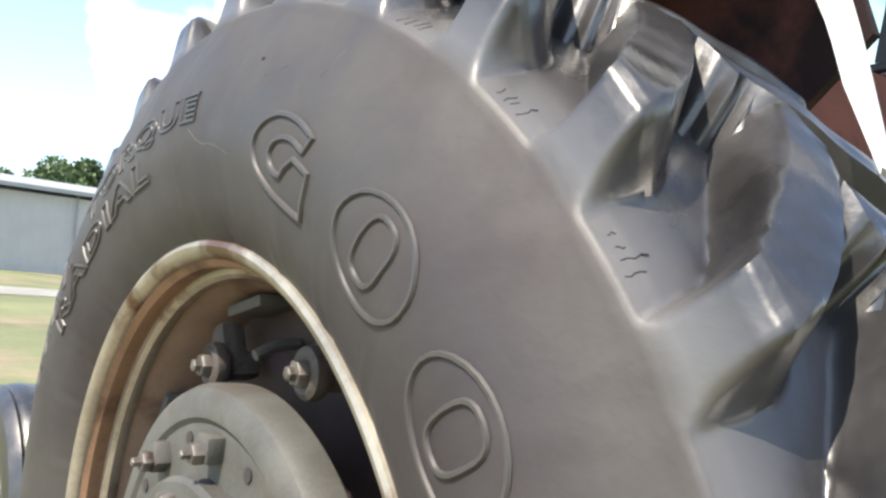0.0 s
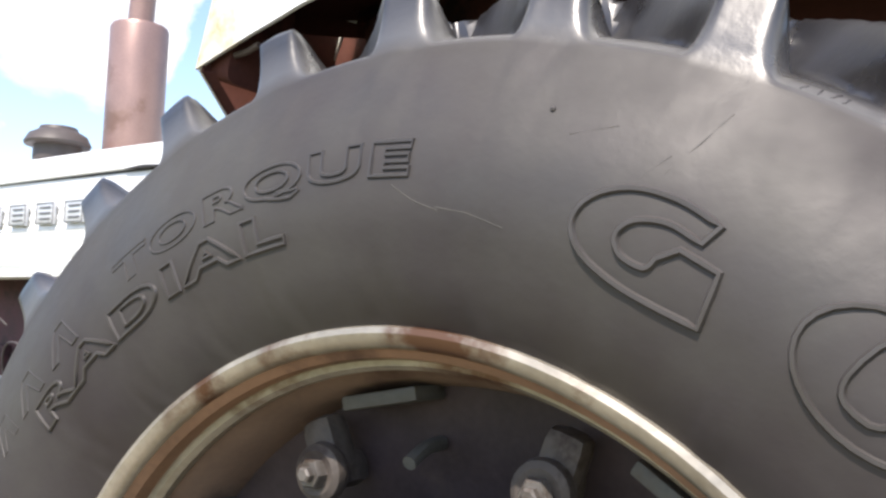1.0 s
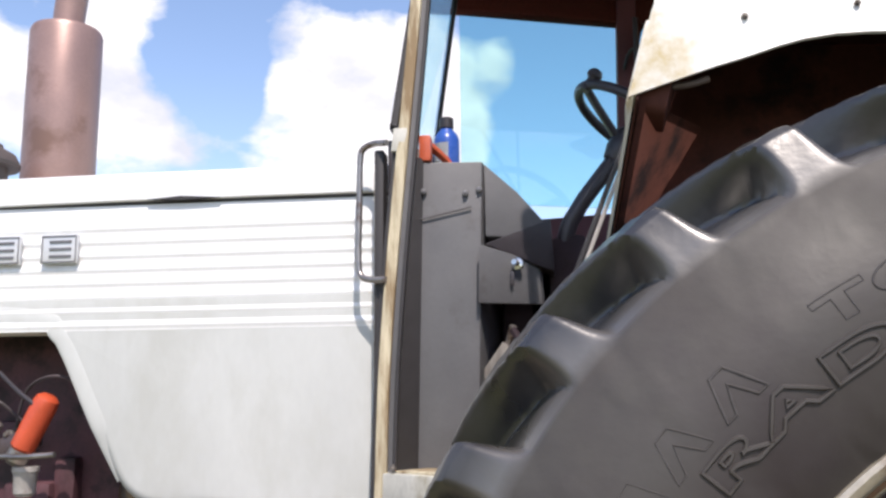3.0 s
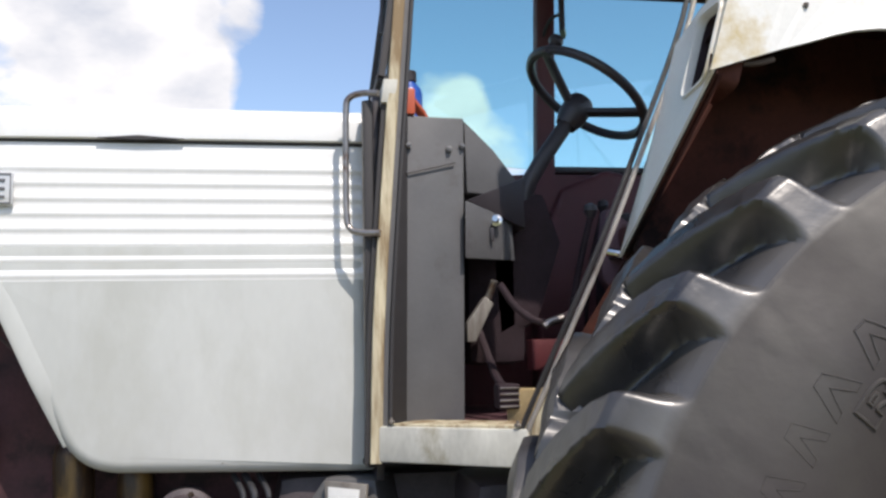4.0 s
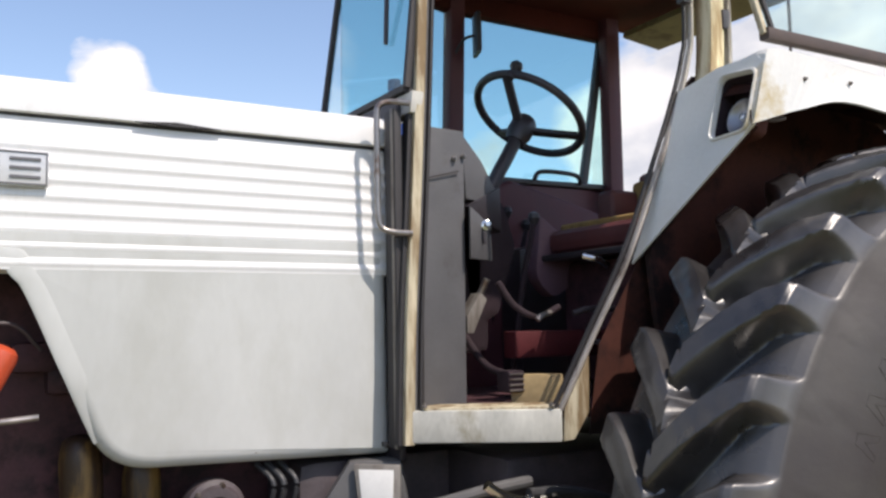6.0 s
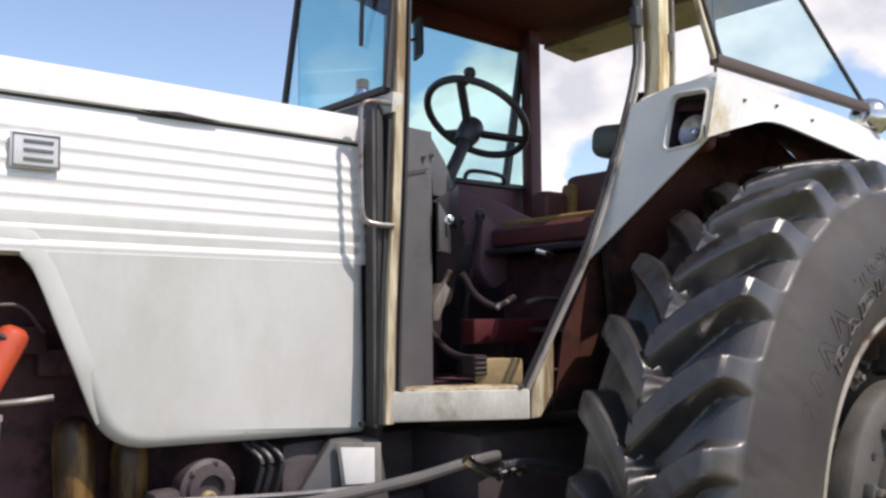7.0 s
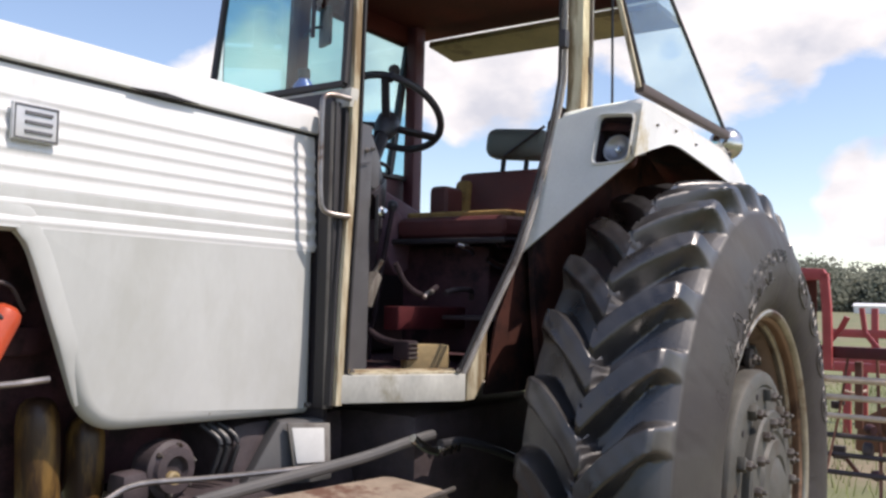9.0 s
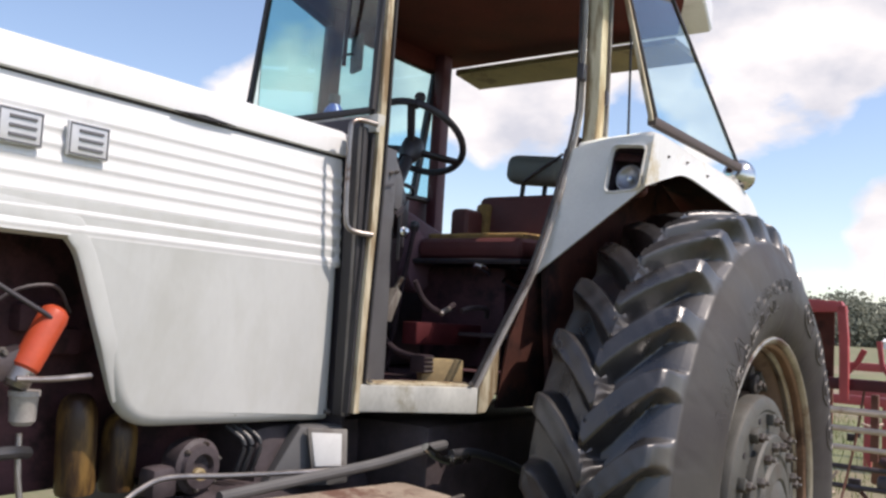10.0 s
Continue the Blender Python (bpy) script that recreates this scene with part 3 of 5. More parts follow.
for k in range(10):
    a = radians(k * 36 + 84)
    turn = Matrix.Rotation(math.pi / 2 - a, 4, "Y")
    sub("weight_boss", box((WX + 0.269 * math.cos(a), WY - 0.186, WZ + 0.269 * math.sin(a)), (0.036, 0.026, 0.034), 0.007, turn), M_CAST, rear_wheel)
    sub("bolt", hexnut((WX + 0.264 * math.cos(a), WY - 0.198, WZ + 0.264 * math.sin(a)), (0, -1, 0), 0.014, 0.014), M_BOLT, rear_wheel)
for k in range(10):
    a = radians(k * 36 + 102)
    sub("hub_hole", lathe([(0.0005, 0.0), (0.009, 0.0), (0.009, 0.0025), (0.0005, 0.0025)], (WX + 0.273 * math.cos(a), WY - 0.1765, WZ + 0.273 * math.sin(a)), n=12), M_BLACK, rear_wheel)
# clamps that hold the rim to the disc
for deg in (27, 71.5, 113, 158, 203, 248, 293, 338):
    a = radians(deg)
    turn = Matrix.Rotation(math.pi / 2 - a, 4, "Y")
    c, s = math.cos(a), math.sin(a)
    bm = box((WX + 0.410 * c, WY - 0.085, WZ + 0.410 * s), (0.046, 0.040, 0.065), 0.016, turn)
    bm = box((WX + 0.380 * c, WY - 0.075, WZ + 0.380 * s), (0.040, 0.062, 0.042), 0.018, turn, bm=bm)
    sub("rim_clamp", bm, M_CLAMP, rear_wheel, "rusty rim clamp")
    sub("clamp_eye", lathe([(0.014, -0.012), (0.030, -0.012), (0.033, -0.004), (0.031, 0.006), (0.024, 0.010), (0.014, 0.008)], (WX + 0.381 * c, WY - 0.112, WZ + 0.381 * s), n=24, closed=True), M_CLAMP, rear_wheel)
    sub("nut", hexnut((WX + 0.381 * c, WY - 0.117, WZ + 0.381 * s), (0, -1, 0), 0.017, 0.016, 0.009, 0.008), M_BOLT, rear_wheel)
# welded blocks inside the rim
for deg in (56, 100.5, 146, 191, 236, 281, 326, 10):
    a = radians(deg)
    sub("rim_block", box((WX + 0.442 * math.cos(a), WY - 0.075, WZ + 0.442 * math.sin(a)), (0.10, 0.06, 0.016), 0.004, Matrix.Rotation(math.pi / 2 - a, 4, "Y")), M_CAST, rear_wheel)
a = radians(95.6)
sub("valve", tube([(WX + 0.389 * math.cos(a), WY - 0.04, WZ + 0.389 * math.sin(a)), (WX + 0.385 * math.cos(a), WY - 0.075, WZ + 0.385 * math.sin(a)), (WX + 0.373 * math.cos(a), WY - 0.105, WZ + 0.373 * math.sin(a))], 0.008), M_CAST, rear_wheel)


# ---- raised marks on the sidewall, as bent outlines
def mark(name, loops, label="", ridge=0.0030, lift=0.0004):
    """Outlines given in (degrees, radius), laid on the sidewall as fine ridges."""
    for loop in loops:
        pts = []
        n = len(loop)
        for i in range(n):
            (a0, r0), (a1, r1) = loop[i], loop[(i + 1) % n]
            k = max(1, int(math.hypot(math.radians(a1 - a0) * 0.65, r1 - r0) / 0.012))
            pts += [on_wall(r0 + (r1 - r0) * j / k, a0 + (a1 - a0) * j / k, lift) for j in range(k)]
        sub(name, sweep(pts, circle(ridge, 6), (0, 1, 0), True), M_MARK, rear_wheel, label)


def oval(a, r, da, dr, lean=0.0, n=28, power=1.0):
    out = []
    for k in range(n):
        t = 2 * math.pi * k / n
        x, y = math.cos(t), math.sin(t)
        x, y = math.copysign(abs(x) ** power, x), math.copysign(abs(y) ** power, y)
        out.append((a - da * x - lean * y, r + dr * y))
    return out


outer = [(59.7 + (a - 59.6) * 0.95, r - 0.008) for a, r in [(59.6, 0.606), (63.5, 0.604), (67.2, 0.607), (70.4, 0.619), (71.9, 0.640), (71.0, 0.664), (68.4, 0.680), (65.0, 0.684), (61.6, 0.679)]]
hollow = [(59.7 + (a - 59.6) * 0.95, r - 0.008) for a, r in [(62.2, 0.662), (65.0, 0.665), (67.3, 0.657), (68.2, 0.642), (67.3, 0.629), (65.2, 0.627), (64.6, 0.638)]]
big = [(60.2, 0.641)] + [(p.x, p.y) for p in spline([(a, r, 0) for a, r in outer], 4)] + [(p.x, p.y) for p in spline([(a, r, 0) for a, r in hollow], 4)] + [(63.2, 0.643)]
mark("raised_mark", [big], "large raised open ring mark on the sidewall", 0.0034)
for a in (48.5, 33.0, 17.6):
    mark("raised_mark", [oval(a, 0.643, 5.8, 0.046, 0.3), oval(a, 0.646, 2.0, 0.030, 0.2, 20, 0.7)], "large raised oval mark on the sidewall", 0.0030)
# worn bent marks that run ahead of the words, fainter towards the front
for k, a0 in enumerate((152.2, 146.5, 140.6, 133.4)):
    half = 2.6 if k > 1 else 2.0
    mark("raised_mark", [[(a0 + half, 0.645), (a0 + 0.8, 0.688), (a0 - 0.8, 0.688), (a0 - half, 0.645), (a0 - half * 0.55, 0.645), (a0, 0.673), (a0 + half * 0.55, 0.645)]], "worn raised chevron mark on the sidewall", (0.0005, 0.0007, 0.0011, 0.0017)[k], 0.0)
# the words that can be read
def raised_word(text, start, end, r0, r1, ridge, worn=0.0):
    curve = bpy.data.curves.new("word", "FONT")
    curve.body = text
    curve.space_character = 1.16
    curve.offset = 0.036
    holder = new("word", curve)
    deps = bpy.context.evaluated_depsgraph_get()
    flat = holder.evaluated_get(deps).to_mesh()
    bm = bmesh.new()
    bm.from_mesh(flat)
    holder.evaluated_get(deps).to_mesh_clear()
    bpy.data.objects.remove(holder)
    bmesh.ops.remove_doubles(bm, verts=bm.verts, dist=1e-4)
    x0, x1 = min(v.co.x for v in bm.verts), max(v.co.x for v in bm.verts)
    y0, y1 = min(v.co.y for v in bm.verts), max(v.co.y for v in bm.verts)
    ways = {}
    for e in bm.edges:
        if len(e.link_faces) == 1:
            p, q = e.verts
            ways.setdefault(p, []).append(q)
            ways.setdefault(q, []).append(p)
    loops, used = [], set()
    for v in ways:
        if v in used:
            continue
        loop, prev, cur = [], None, v
        while cur not in used:
            used.add(cur)
            loop.append(cur)
            nxt = [w for w in ways[cur] if w is not prev and w not in used]
            prev = cur
            if not nxt:
                break
            cur = nxt[0]
        loops.append([(start + (end - start) * (w.co.x - x0) / (x1 - x0), r0 + (r1 - r0) * (w.co.y - y0) / (y1 - y0)) for w in loop])
    bm.free()
    for lp in loops:
        if len(lp) > 2:
            along = (lp[0][0] - end) / (start - end)
            mark("raised_letter", [lp], "raised outline letter of the word " + text, ridge * (1 - worn * along), 0.0002)


raised_word("RADIAL", 141.0, 100.2, 0.600, 0.634, 0.0028)
raised_word("TORQUE", 123.4, 86.4, 0.643, 0.682, 0.0029, 0.72)

# pale scuffs on the sidewall and short cracks in the valleys of the tread
for line in ([(88.0, 0.640), (85.8, 0.626), (83.2, 0.618)], [(83.5, 0.621), (80.5, 0.619), (77.0, 0.612)], [(69.6, 0.662), (68.0, 0.680), (66.8, 0.705)], [(66.6, 0.690), (65.6, 0.722), (64.9, 0.752)], [(74.0, 0.700), (71.0, 0.716)]):
    sub("scuff", sweep([on_wall(r, a, -0.0002) for a, r in line], circle(0.0007, 5), (0, 1, 0)), M_SCUFF, rear_wheel, "pale scuff on the rubber")
rng = random.Random(21)
for mid in (37.6, 49.6, 61.6):
    for k in range(4):
        a, d0, d1 = mid - 1.3 + 0.8 * k + rng.uniform(-0.2, 0.2), rng.uniform(0.170, 0.176), rng.uniform(0.152, 0.164)
        pts = []
        for i in range(5):
            dd = d0 + (d1 - d0) * i / 4
            r = 0.7905 + (0.174 - dd) * 0.47
            t = radians(a + rng.uniform(-0.12, 0.12))
            pts.append((WX + r * math.cos(t), WY - dd, WZ + r * math.sin(t)))
        sub("crack", sweep(pts, circle(0.0007, 4), (0, 1, 0)), M_BLACK, rear_wheel)
p = on_wall(0.719, 76.0)
sub("nub", lathe([(0.0005, 0.0025), (0.002, 0.002), (0.0028, 0.0), (0.0005, -0.001)], p, n=10), M_MARK, rear_wheel)

# ---- front wheel, partly seen past the rear one
FW = (-2.02, -0.28, 0.47)
front_wheel = tpart("front_wheel", lathe([(0.04, -0.03), (0.22, -0.03), (0.24, 0.05), (0.27, 0.09), (0.275, 0.08), (0.24, 0.0), (0.20, -0.05), (0.04, -0.05)], FW, n=48, closed=True), M_RIM, label="front wheel with white rim")
sub("tyre", lathe([(0.255, 0.08), (0.30, 0.115), (0.37, 0.125), (0.43, 0.115), (0.455, 0.09), (0.465, 0.075), (0.452, 0.06), (0.465, 0.045), (0.470, 0.0), (0.465, -0.045), (0.452, -0.06), (0.465, -0.075), (0.455, -0.09), (0.43, -0.115), (0.37, -0.125), (0.30, -0.115), (0.255, -0.08)], FW, n=72, closed=True), M_RUBBER, front_wheel)
sub("hub", lathe([(0.10, -0.03), (0.10, 0.06), (0.08, 0.09), (0.0005, 0.095)], FW, n=32), M_CAST, front_wheel)
tpart("front_axle", box((-2.02, 0.30, 0.50), (0.16, 1.0, 0.16), 0.02), M_GREASE)

# ---- hood
HY = 0.075


def tuck(x, z):
    """How far the side panel leans in below its ribs, more so towards the wheel opening."""
    return max(0.0, 1.503 - z) * 0.10 * min(1.0, max(0.0, 0.1 - x / 0.6))


# lower side panel, with the turned edge of the wheel opening
side_poly = rounded([(0.0, 1.505), (-0.004, 1.112), (-0.585, 1.126), (-0.755, 1.520), (-2.05, 1.548), (-2.05, 1.575), (0.0, 1.575)], [0, 0.015, 0.085, 0.075, 0, 0, 0], 8)
bm = bmesh.new()
vs = [bm.verts.new((x, HY + 0.004, z)) for x, z in side_poly]

face = bm.faces.new(vs)
ext = bmesh.ops.extrude_face_region(bm, geom=[face])
back = [v for v in ext["geom"] if isinstance(v, bmesh.types.BMVert)]
bmesh.ops.translate(bm, vec=(0, 0.03, 0), verts=back)
edges = [e for e in bm.edges if all(abs(v.co.y - HY - 0.004) < 1e-5 for v in e.verts) and min(v.co.z for v in e.verts) < 1.56]
bmesh.ops.bevel(bm, geom=edges, offset=0.027, segments=5, affect="EDGES", profile=0.5)
bmesh.ops.bisect_plane(bm, geom=bm.verts[:] + bm.edges[:] + bm.faces[:], plane_co=(0, 0, 1.503), plane_no=(0, 0, 1))
for v in bm.verts:
    if v.co.z < 1.503:
        v.co.y += tuck(v.co.x, v.co.z)
        if v.co.x > -0.2:
            v.co.x += (1.503 - v.co.z) * 0.03
hood_side = tpart("hood_side_panel", bm, M_WHITE_LOW, label="darker white sheet side panel with ribs and badge", smooth=40)
# swollen lip along the wheel opening
lip = spline([(x, HY + 0.006 + tuck(x, z), z) for x, z in ((-0.588, 1.190), (-0.612, 1.240), (-0.660, 1.345), (-0.712, 1.462), (-0.742, 1.507), (-0.800, 1.538), (-1.10, 1.552), (-2.05, 1.572))], 6)
bm = sweep(lip, [(0.024 * math.cos(t), 0.0034 * math.sin(t)) for t in [2 * math.pi * k / 14 for k in range(14)]], (0, 1, 0))
for v in bm.verts:
    v.co.y += max(0, 1.30 - v.co.z) * 0.12
sub("opening_lip", bm, M_WHITE_LOW, hood_side, smooth=60)
# chips and dents in the paint
for x, z, w, h in ((-0.587, 1.340, 0.0012, 0.006), (-0.423, 1.325, 0.0022, 0.0018), (-0.176, 1.294, 0.0016, 0.005), (-0.357, 1.337, 0.0012, 0.004), (-0.159, 1.150, 0.0015, 0.004), (-0.30, 1.140, 0.003, 0.0012)):
    sub("paint_chip", prism([(x + dx, HY + 0.0028 + tuck(x, z + dz), z + dz) for dx, dz in ((-w, 0), (0, h), (w, 0), (0, -h))], (0, 0.004, 0)), M_GRIME, hood_side, smooth=0)
# ribbed upper band
prof = []
for k in range(8):
    zc = 1.519 + k * 0.0312
    for dz, dy in ((-0.0130, 0.0013), (-0.0085, 0.0009), (-0.0050, -0.0008), (-0.0018, -0.0020), (0.0022, -0.0020), (0.0060, -0.0009), (0.0100, 0.0007), (0.0140, 0.0013)):
        prof.append((HY + 0.002 + dy + 0.05 * (zc + dz - 1.5), zc + dz))
prof += [(HY + 0.016, 1.770), (HY + 0.017, 1.783), (HY + 0.020, 1.791), (HY + 0.035, 1.792), (HY + 0.035, 1.500)]
bm = bmesh.new()
ra = [bm.verts.new((-0.002, y, zz)) for y, zz in prof]
rb = [bm.verts.new((-2.05, y, zz)) for y, zz in prof]
for i in range(len(prof)):
    j = (i + 1) % len(prof)
    bm.faces.new((ra[i], ra[j], rb[j], rb[i]))
bm.faces.new(ra[::-1])
bm.faces.new(rb)
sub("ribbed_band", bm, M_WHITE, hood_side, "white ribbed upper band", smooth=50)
tpart("hood_side_panel", prism([(0.0, 0.605, 1.115), (0.0, 0.605, 1.79), (-2.05, 0.605, 1.79), (-2.05, 0.605, 1.54), (-0.78, 0.605, 1.52), (-0.58, 0.605, 1.13)], (0, 0.03, 0), 0.006), M_WHITE, label="far white hood side panel")
# hood top: a shallow crowned cover over the seam
prof = [(HY + 0.010, 1.797), (HY + 0.006, 1.799), (HY + 0.004, 1.838), (HY + 0.010, 1.856), (HY + 0.026, 1.866), (0.20, 1.880), (0.34, 1.885), (0.48, 1.880), (0.625, 1.864), (0.638, 1.84), (0.638, 1.803)]
bm = bmesh.new()
ra = [bm.verts.new((0.004, y, zz)) for y, zz in prof]
rm = [bm.verts.new((-0.60, y, zz)) for y, zz in prof]
rb = [bm.verts.new((-2.05, y, zz - 0.012)) for y, zz in prof]
for p, q in ((ra, rm), (rm, rb)):
    for i in range(len(prof)):
        j = (i + 1) % len(prof)
        bm.faces.new((p[i], p[j], q[j], q[i]))
bm.faces.new(ra[::-1])
bm.faces.new(rb)
tpart("hood_top", bm, M_WHITE, label="white crowned hood cover", smooth=40)
tpart("hood_seam", prism([(-0.002, HY + 0.018, 1.790), (-2.05, HY + 0.018, 1.790), (-2.05, 0.60, 1.790), (-0.002, 0.60, 1.790)], (0, 0, 0.010)), M_GASKET)
tpart("seam_gap", prism([(-0.55, HY + 0.0025, 1.7975), (-0.47, HY + 0.0025, 1.8035), (-0.38, HY + 0.0025, 1.7975), (-0.47, HY + 0.0025, 1.7945)], (0, 0.01, 0)), M_GASKET)
tpart("hood_nose", box((-2.07, 0.355, 1.66), (0.05, 0.55, 0.40), 0.02), M_BLACK)
sub("latch", hexnut((-0.012, HY + 0.004, 1.135), (0, -1, 0), 0.008, 0.006, 0.004, 0.003), M_BOLT, hood_side)
# badge plates
for k in range(5):
    xc = -0.7475 - 0.137 * k
    sub("badge_plate", box((xc, HY + 0.001, 1.690), (0.088, 0.010, 0.066), 0.003), M_BADGE, hood_side, "raised steel badge plate")
    sub("badge_edge", sweep([Vector((xc + dx, HY - 0.0045, 1.690 + dz)) for dx, dz in ((-0.040, -0.029), (0.040, -0.029), (0.040, 0.029), (-0.040, 0.029))], rect(0.004, 0.003, 0.001), (0, 1, 0), True), M_BADGE_IN, hood_side)
    for zz in (1.7065, 1.690, 1.6735):
        sub("badge_bar", box((xc + 0.004, HY - 0.0050, zz), (0.052, 0.004, 0.006), 0.0012), M_BADGE_IN, hood_side)

# ---- engine bay and underside
tpart("engine_block", box((-1.05, 0.46, 1.28), (1.9, 0.30, 0.62), 0.04), M_ENGINE, label="dark oily engine block")
tpart("transmission", box((0.45, 0.36, 0.90), (1.3, 0.46, 0.42), 0.05), M_GREASE, label="greasy transmission housing")
tpart("cab_mount", box((0.55, 0.02, 0.93), (0.75, 0.26, 0.36), 0.03), M_GREASE, label="greasy cab mounting box")
tpart("axle_housing", lathe([(0.0005, -0.02), (0.17, -0.02), (0.15, 0.2), (0.12, 0.55), (0.12, 0.62), (0.0005, 0.62)], (WX, 0.1, WZ), n=24), M_GREASE)
tpart("frame_rail", box((-0.9, 0.19, 0.86), (2.4, 0.05, 0.20), 0.01), M_GREASE)
for xc, yc, rr, z0, z1, lean in ((-0.618, 0.235, 0.041, 0.98, 1.19, -0.05), (-0.492, 0.258, 0.039, 0.97, 1.14, 0.0)):
    h_ = z0 - z1
    tpart("filter_can", lathe([(0.0005, h_), (rr * 0.92, h_), (rr, h_ + 0.01), (rr, -0.06), (rr * 0.95, -0.035), (rr * 0.80, -0.014), (rr * 0.5, -0.003), (0.0005, 0.0)], (xc, yc, z1), (lean, 0, 1), 32), M_CAN, label="dirty yellow filter canister")
# oily castings, pipes and brackets in the engine bay
rng = random.Random(21)
for k in range(16):
    xb, zb = -0.62 - 0.09 * k + rng.uniform(-0.02, 0.02), rng.uniform(1.02, 1.42)
    tpart("engine_casting", box((xb, 0.29 + rng.uniform(-0.01, 0.03), zb), (rng.uniform(0.05, 0.12), 0.06, rng.uniform(0.04, 0.13)), 0.014), M_ENGINE)
for k in range(7):
    xb, zb = -0.70 - 0.16 * k, 1.36 - 0.05 * (k % 3)
    tpart("injector_pipe", tube([(xb, 0.16, zb), (xb - 0.06, 0.13, zb + 0.05), (xb - 0.15, 0.15, zb + 0.02), (xb - 0.2, 0.19, zb - 0.1)], 0.004, 6), M_GREASE)
for k in range(3):
    tpart("housing_bolt", hexnut((-0.83 - 0.03 * k, 0.115, 1.265 + 0.018 * k), (0, -1, 0), 0.011, 0.010), M_BOLT)
tpart("filter_head", box((-0.845, 0.125, 1.262), (0.085, 0.06, 0.05), 0.016, Matrix.Rotation(-0.4, 4, "Y")), M_GREASE, label="oily cast filter head")
tpart("belly", box((0.35, 0.36, 0.72), (1.5, 0.56, 0.50), 0.05), M_GREASE, label="greasy underside housing")
orange = tpart("oil_filter", lathe([(0.0005, -0.060), (0.022, -0.060), (0.027, -0.054), (0.028, 0.050), (0.025, 0.062), (0.015, 0.070), (0.0005, 0.071)], (-0.795, 0.10, 1.305), (0.45, 0.0, 0.9), 32), M_ORANGE, label="orange-red spin-on filter")
sub("collar", lathe([(0.0005, -0.095), (0.018, -0.095), (0.025, -0.086), (0.025, -0.060), (0.0005, -0.060)], (-0.795, 0.10, 1.305), (0.45, 0.0, 0.9), 24), M_STEEL, orange)
tpart("sediment_bowl", lathe([(0.0005, -0.028), (0.016, -0.028), (0.023, -0.020), (0.025, 0.022), (0.028, 0.026), (0.028, 0.036), (0.0005, 0.036)], (-0.812, 0.105, 1.178), (0, 0, 1), 24), M_BOWL, label="cloudy fuel sediment bowl")
tpart("lever", tube([(-0.85, 0.07, 1.238), (-0.79, 0.055, 1.238), (-0.715, 0.05, 1.243)], 0.006), M_STEEL)
tpart("fuel_line", tube([(-0.90, 0.12, 1.42), (-0.83, 0.09, 1.375), (-0.79, 0.08, 1.35), (-0.775, 0.085, 1.33)], 0.005), M_BLACK)
tpart("fuel_line", tube([(-0.83, 0.08, 1.14), (-0.83, 0.07, 1.06), (-0.82, 0.06, 0.98)], 0.006), M_STEEL)
tpart("fuel_line", tube([(-0.95, 0.10, 1.10), (-0.86, 0.06, 1.11), (-0.80, 0.10, 1.10)], 0.012), M_HOSE)
pump = tpart("pump_housing", lathe([(0.0005, -0.06), (0.055, -0.06), (0.062, -0.04), (0.062, 0.0), (0.052, 0.006), (0.048, 0.016), (0.030, 0.018), (0.026, 0.004), (0.0005, 0.002)], (-0.375, 0.128, 1.028), n=28), M_GREASE, label="greasy pump with bolted flange")
for k in range(6):
    sub("bolt", hexnut((-0.375 + 0.051 * math.cos(k * 1.05 + 0.3), 0.124, 1.028 + 0.051 * math.sin(k * 1.05 + 0.3)), (0, -1, 0), 0.007, 0.008, 0.004, 0.004), M_BOLT, pump)
sub("pump_port", lathe([(0.0005, 0.0), (0.018, 0.0), (0.018, 0.01), (0.012, 0.014), (0.0005, 0.012)], (-0.378, 0.126, 1.008), n=18), M_TAN, pump)
tpart("pump_bracket", box((-0.46, 0.155, 1.0), (0.07, 0.06, 0.07), 0.02), M_GREASE)
for x0, rr_ in ((-0.272, 0.006), (-0.250, 0.0075), (-0.222, 0.006)):
    tpart("hose", tube([(x0 - 0.01, 0.15, 1.11), (x0 + 0.012, 0.11, 1.075), (x0 + 0.008, 0.115, 1.03), (x0 + 0.002, 0.13, 0.99)], rr_), M_HOSE)
# rubber boot with a white plate in front of it
tpart("boot", prism([(-0.20, 0.10, 0.96), (-0.03, 0.03, 0.96), (0.02, 0.02, 0.96), (0.0, 0.03, 1.105), (-0.10, 0.085, 1.105)], (0.05, 0.10, 0), 0.012), M_BOOT, label="grey rubber shift boot")
tpart("plate_rim", prism([(-0.100, 0.062, 1.102), (-0.020, 0.000, 1.100), (-0.030, -0.014, 1.000), (-0.098, 0.038, 0.998)], (0.006, 0.009, 0), 0.003), M_GRIME)
tpart("plate", prism([(-0.093, 0.0535, 1.092), (-0.033, 0.0065, 1.090), (-0.044, -0.0075, 1.014), (-0.095, 0.0325, 1.012)], (0.004, 0.006, 0), 0.002), M_PLATE, label="dull white tapered plate with two screws")
tpart("steel_tube", tube([(-0.62, 0.07, 0.980), (-0.565, 0.075, 1.008), (-0.495, 0.075, 1.024), (-0.35, 0.05, 1.016), (-0.20, 0.02, 1.010), (-0.06, -0.03, 1.012), (0.05, -0.072, 1.024)], 0.0062), M_STEEL, label="bare steel hydraulic tube")
tpart("hose", tube([(-0.42, 0.0, 0.985), (-0.25, -0.01, 0.995), (-0.10, -0.045, 1.01), (0.02, -0.085, 1.028), (0.12, -0.12, 1.05), (0.22, -0.13, 1.06)], 0.013), M_BOOT)
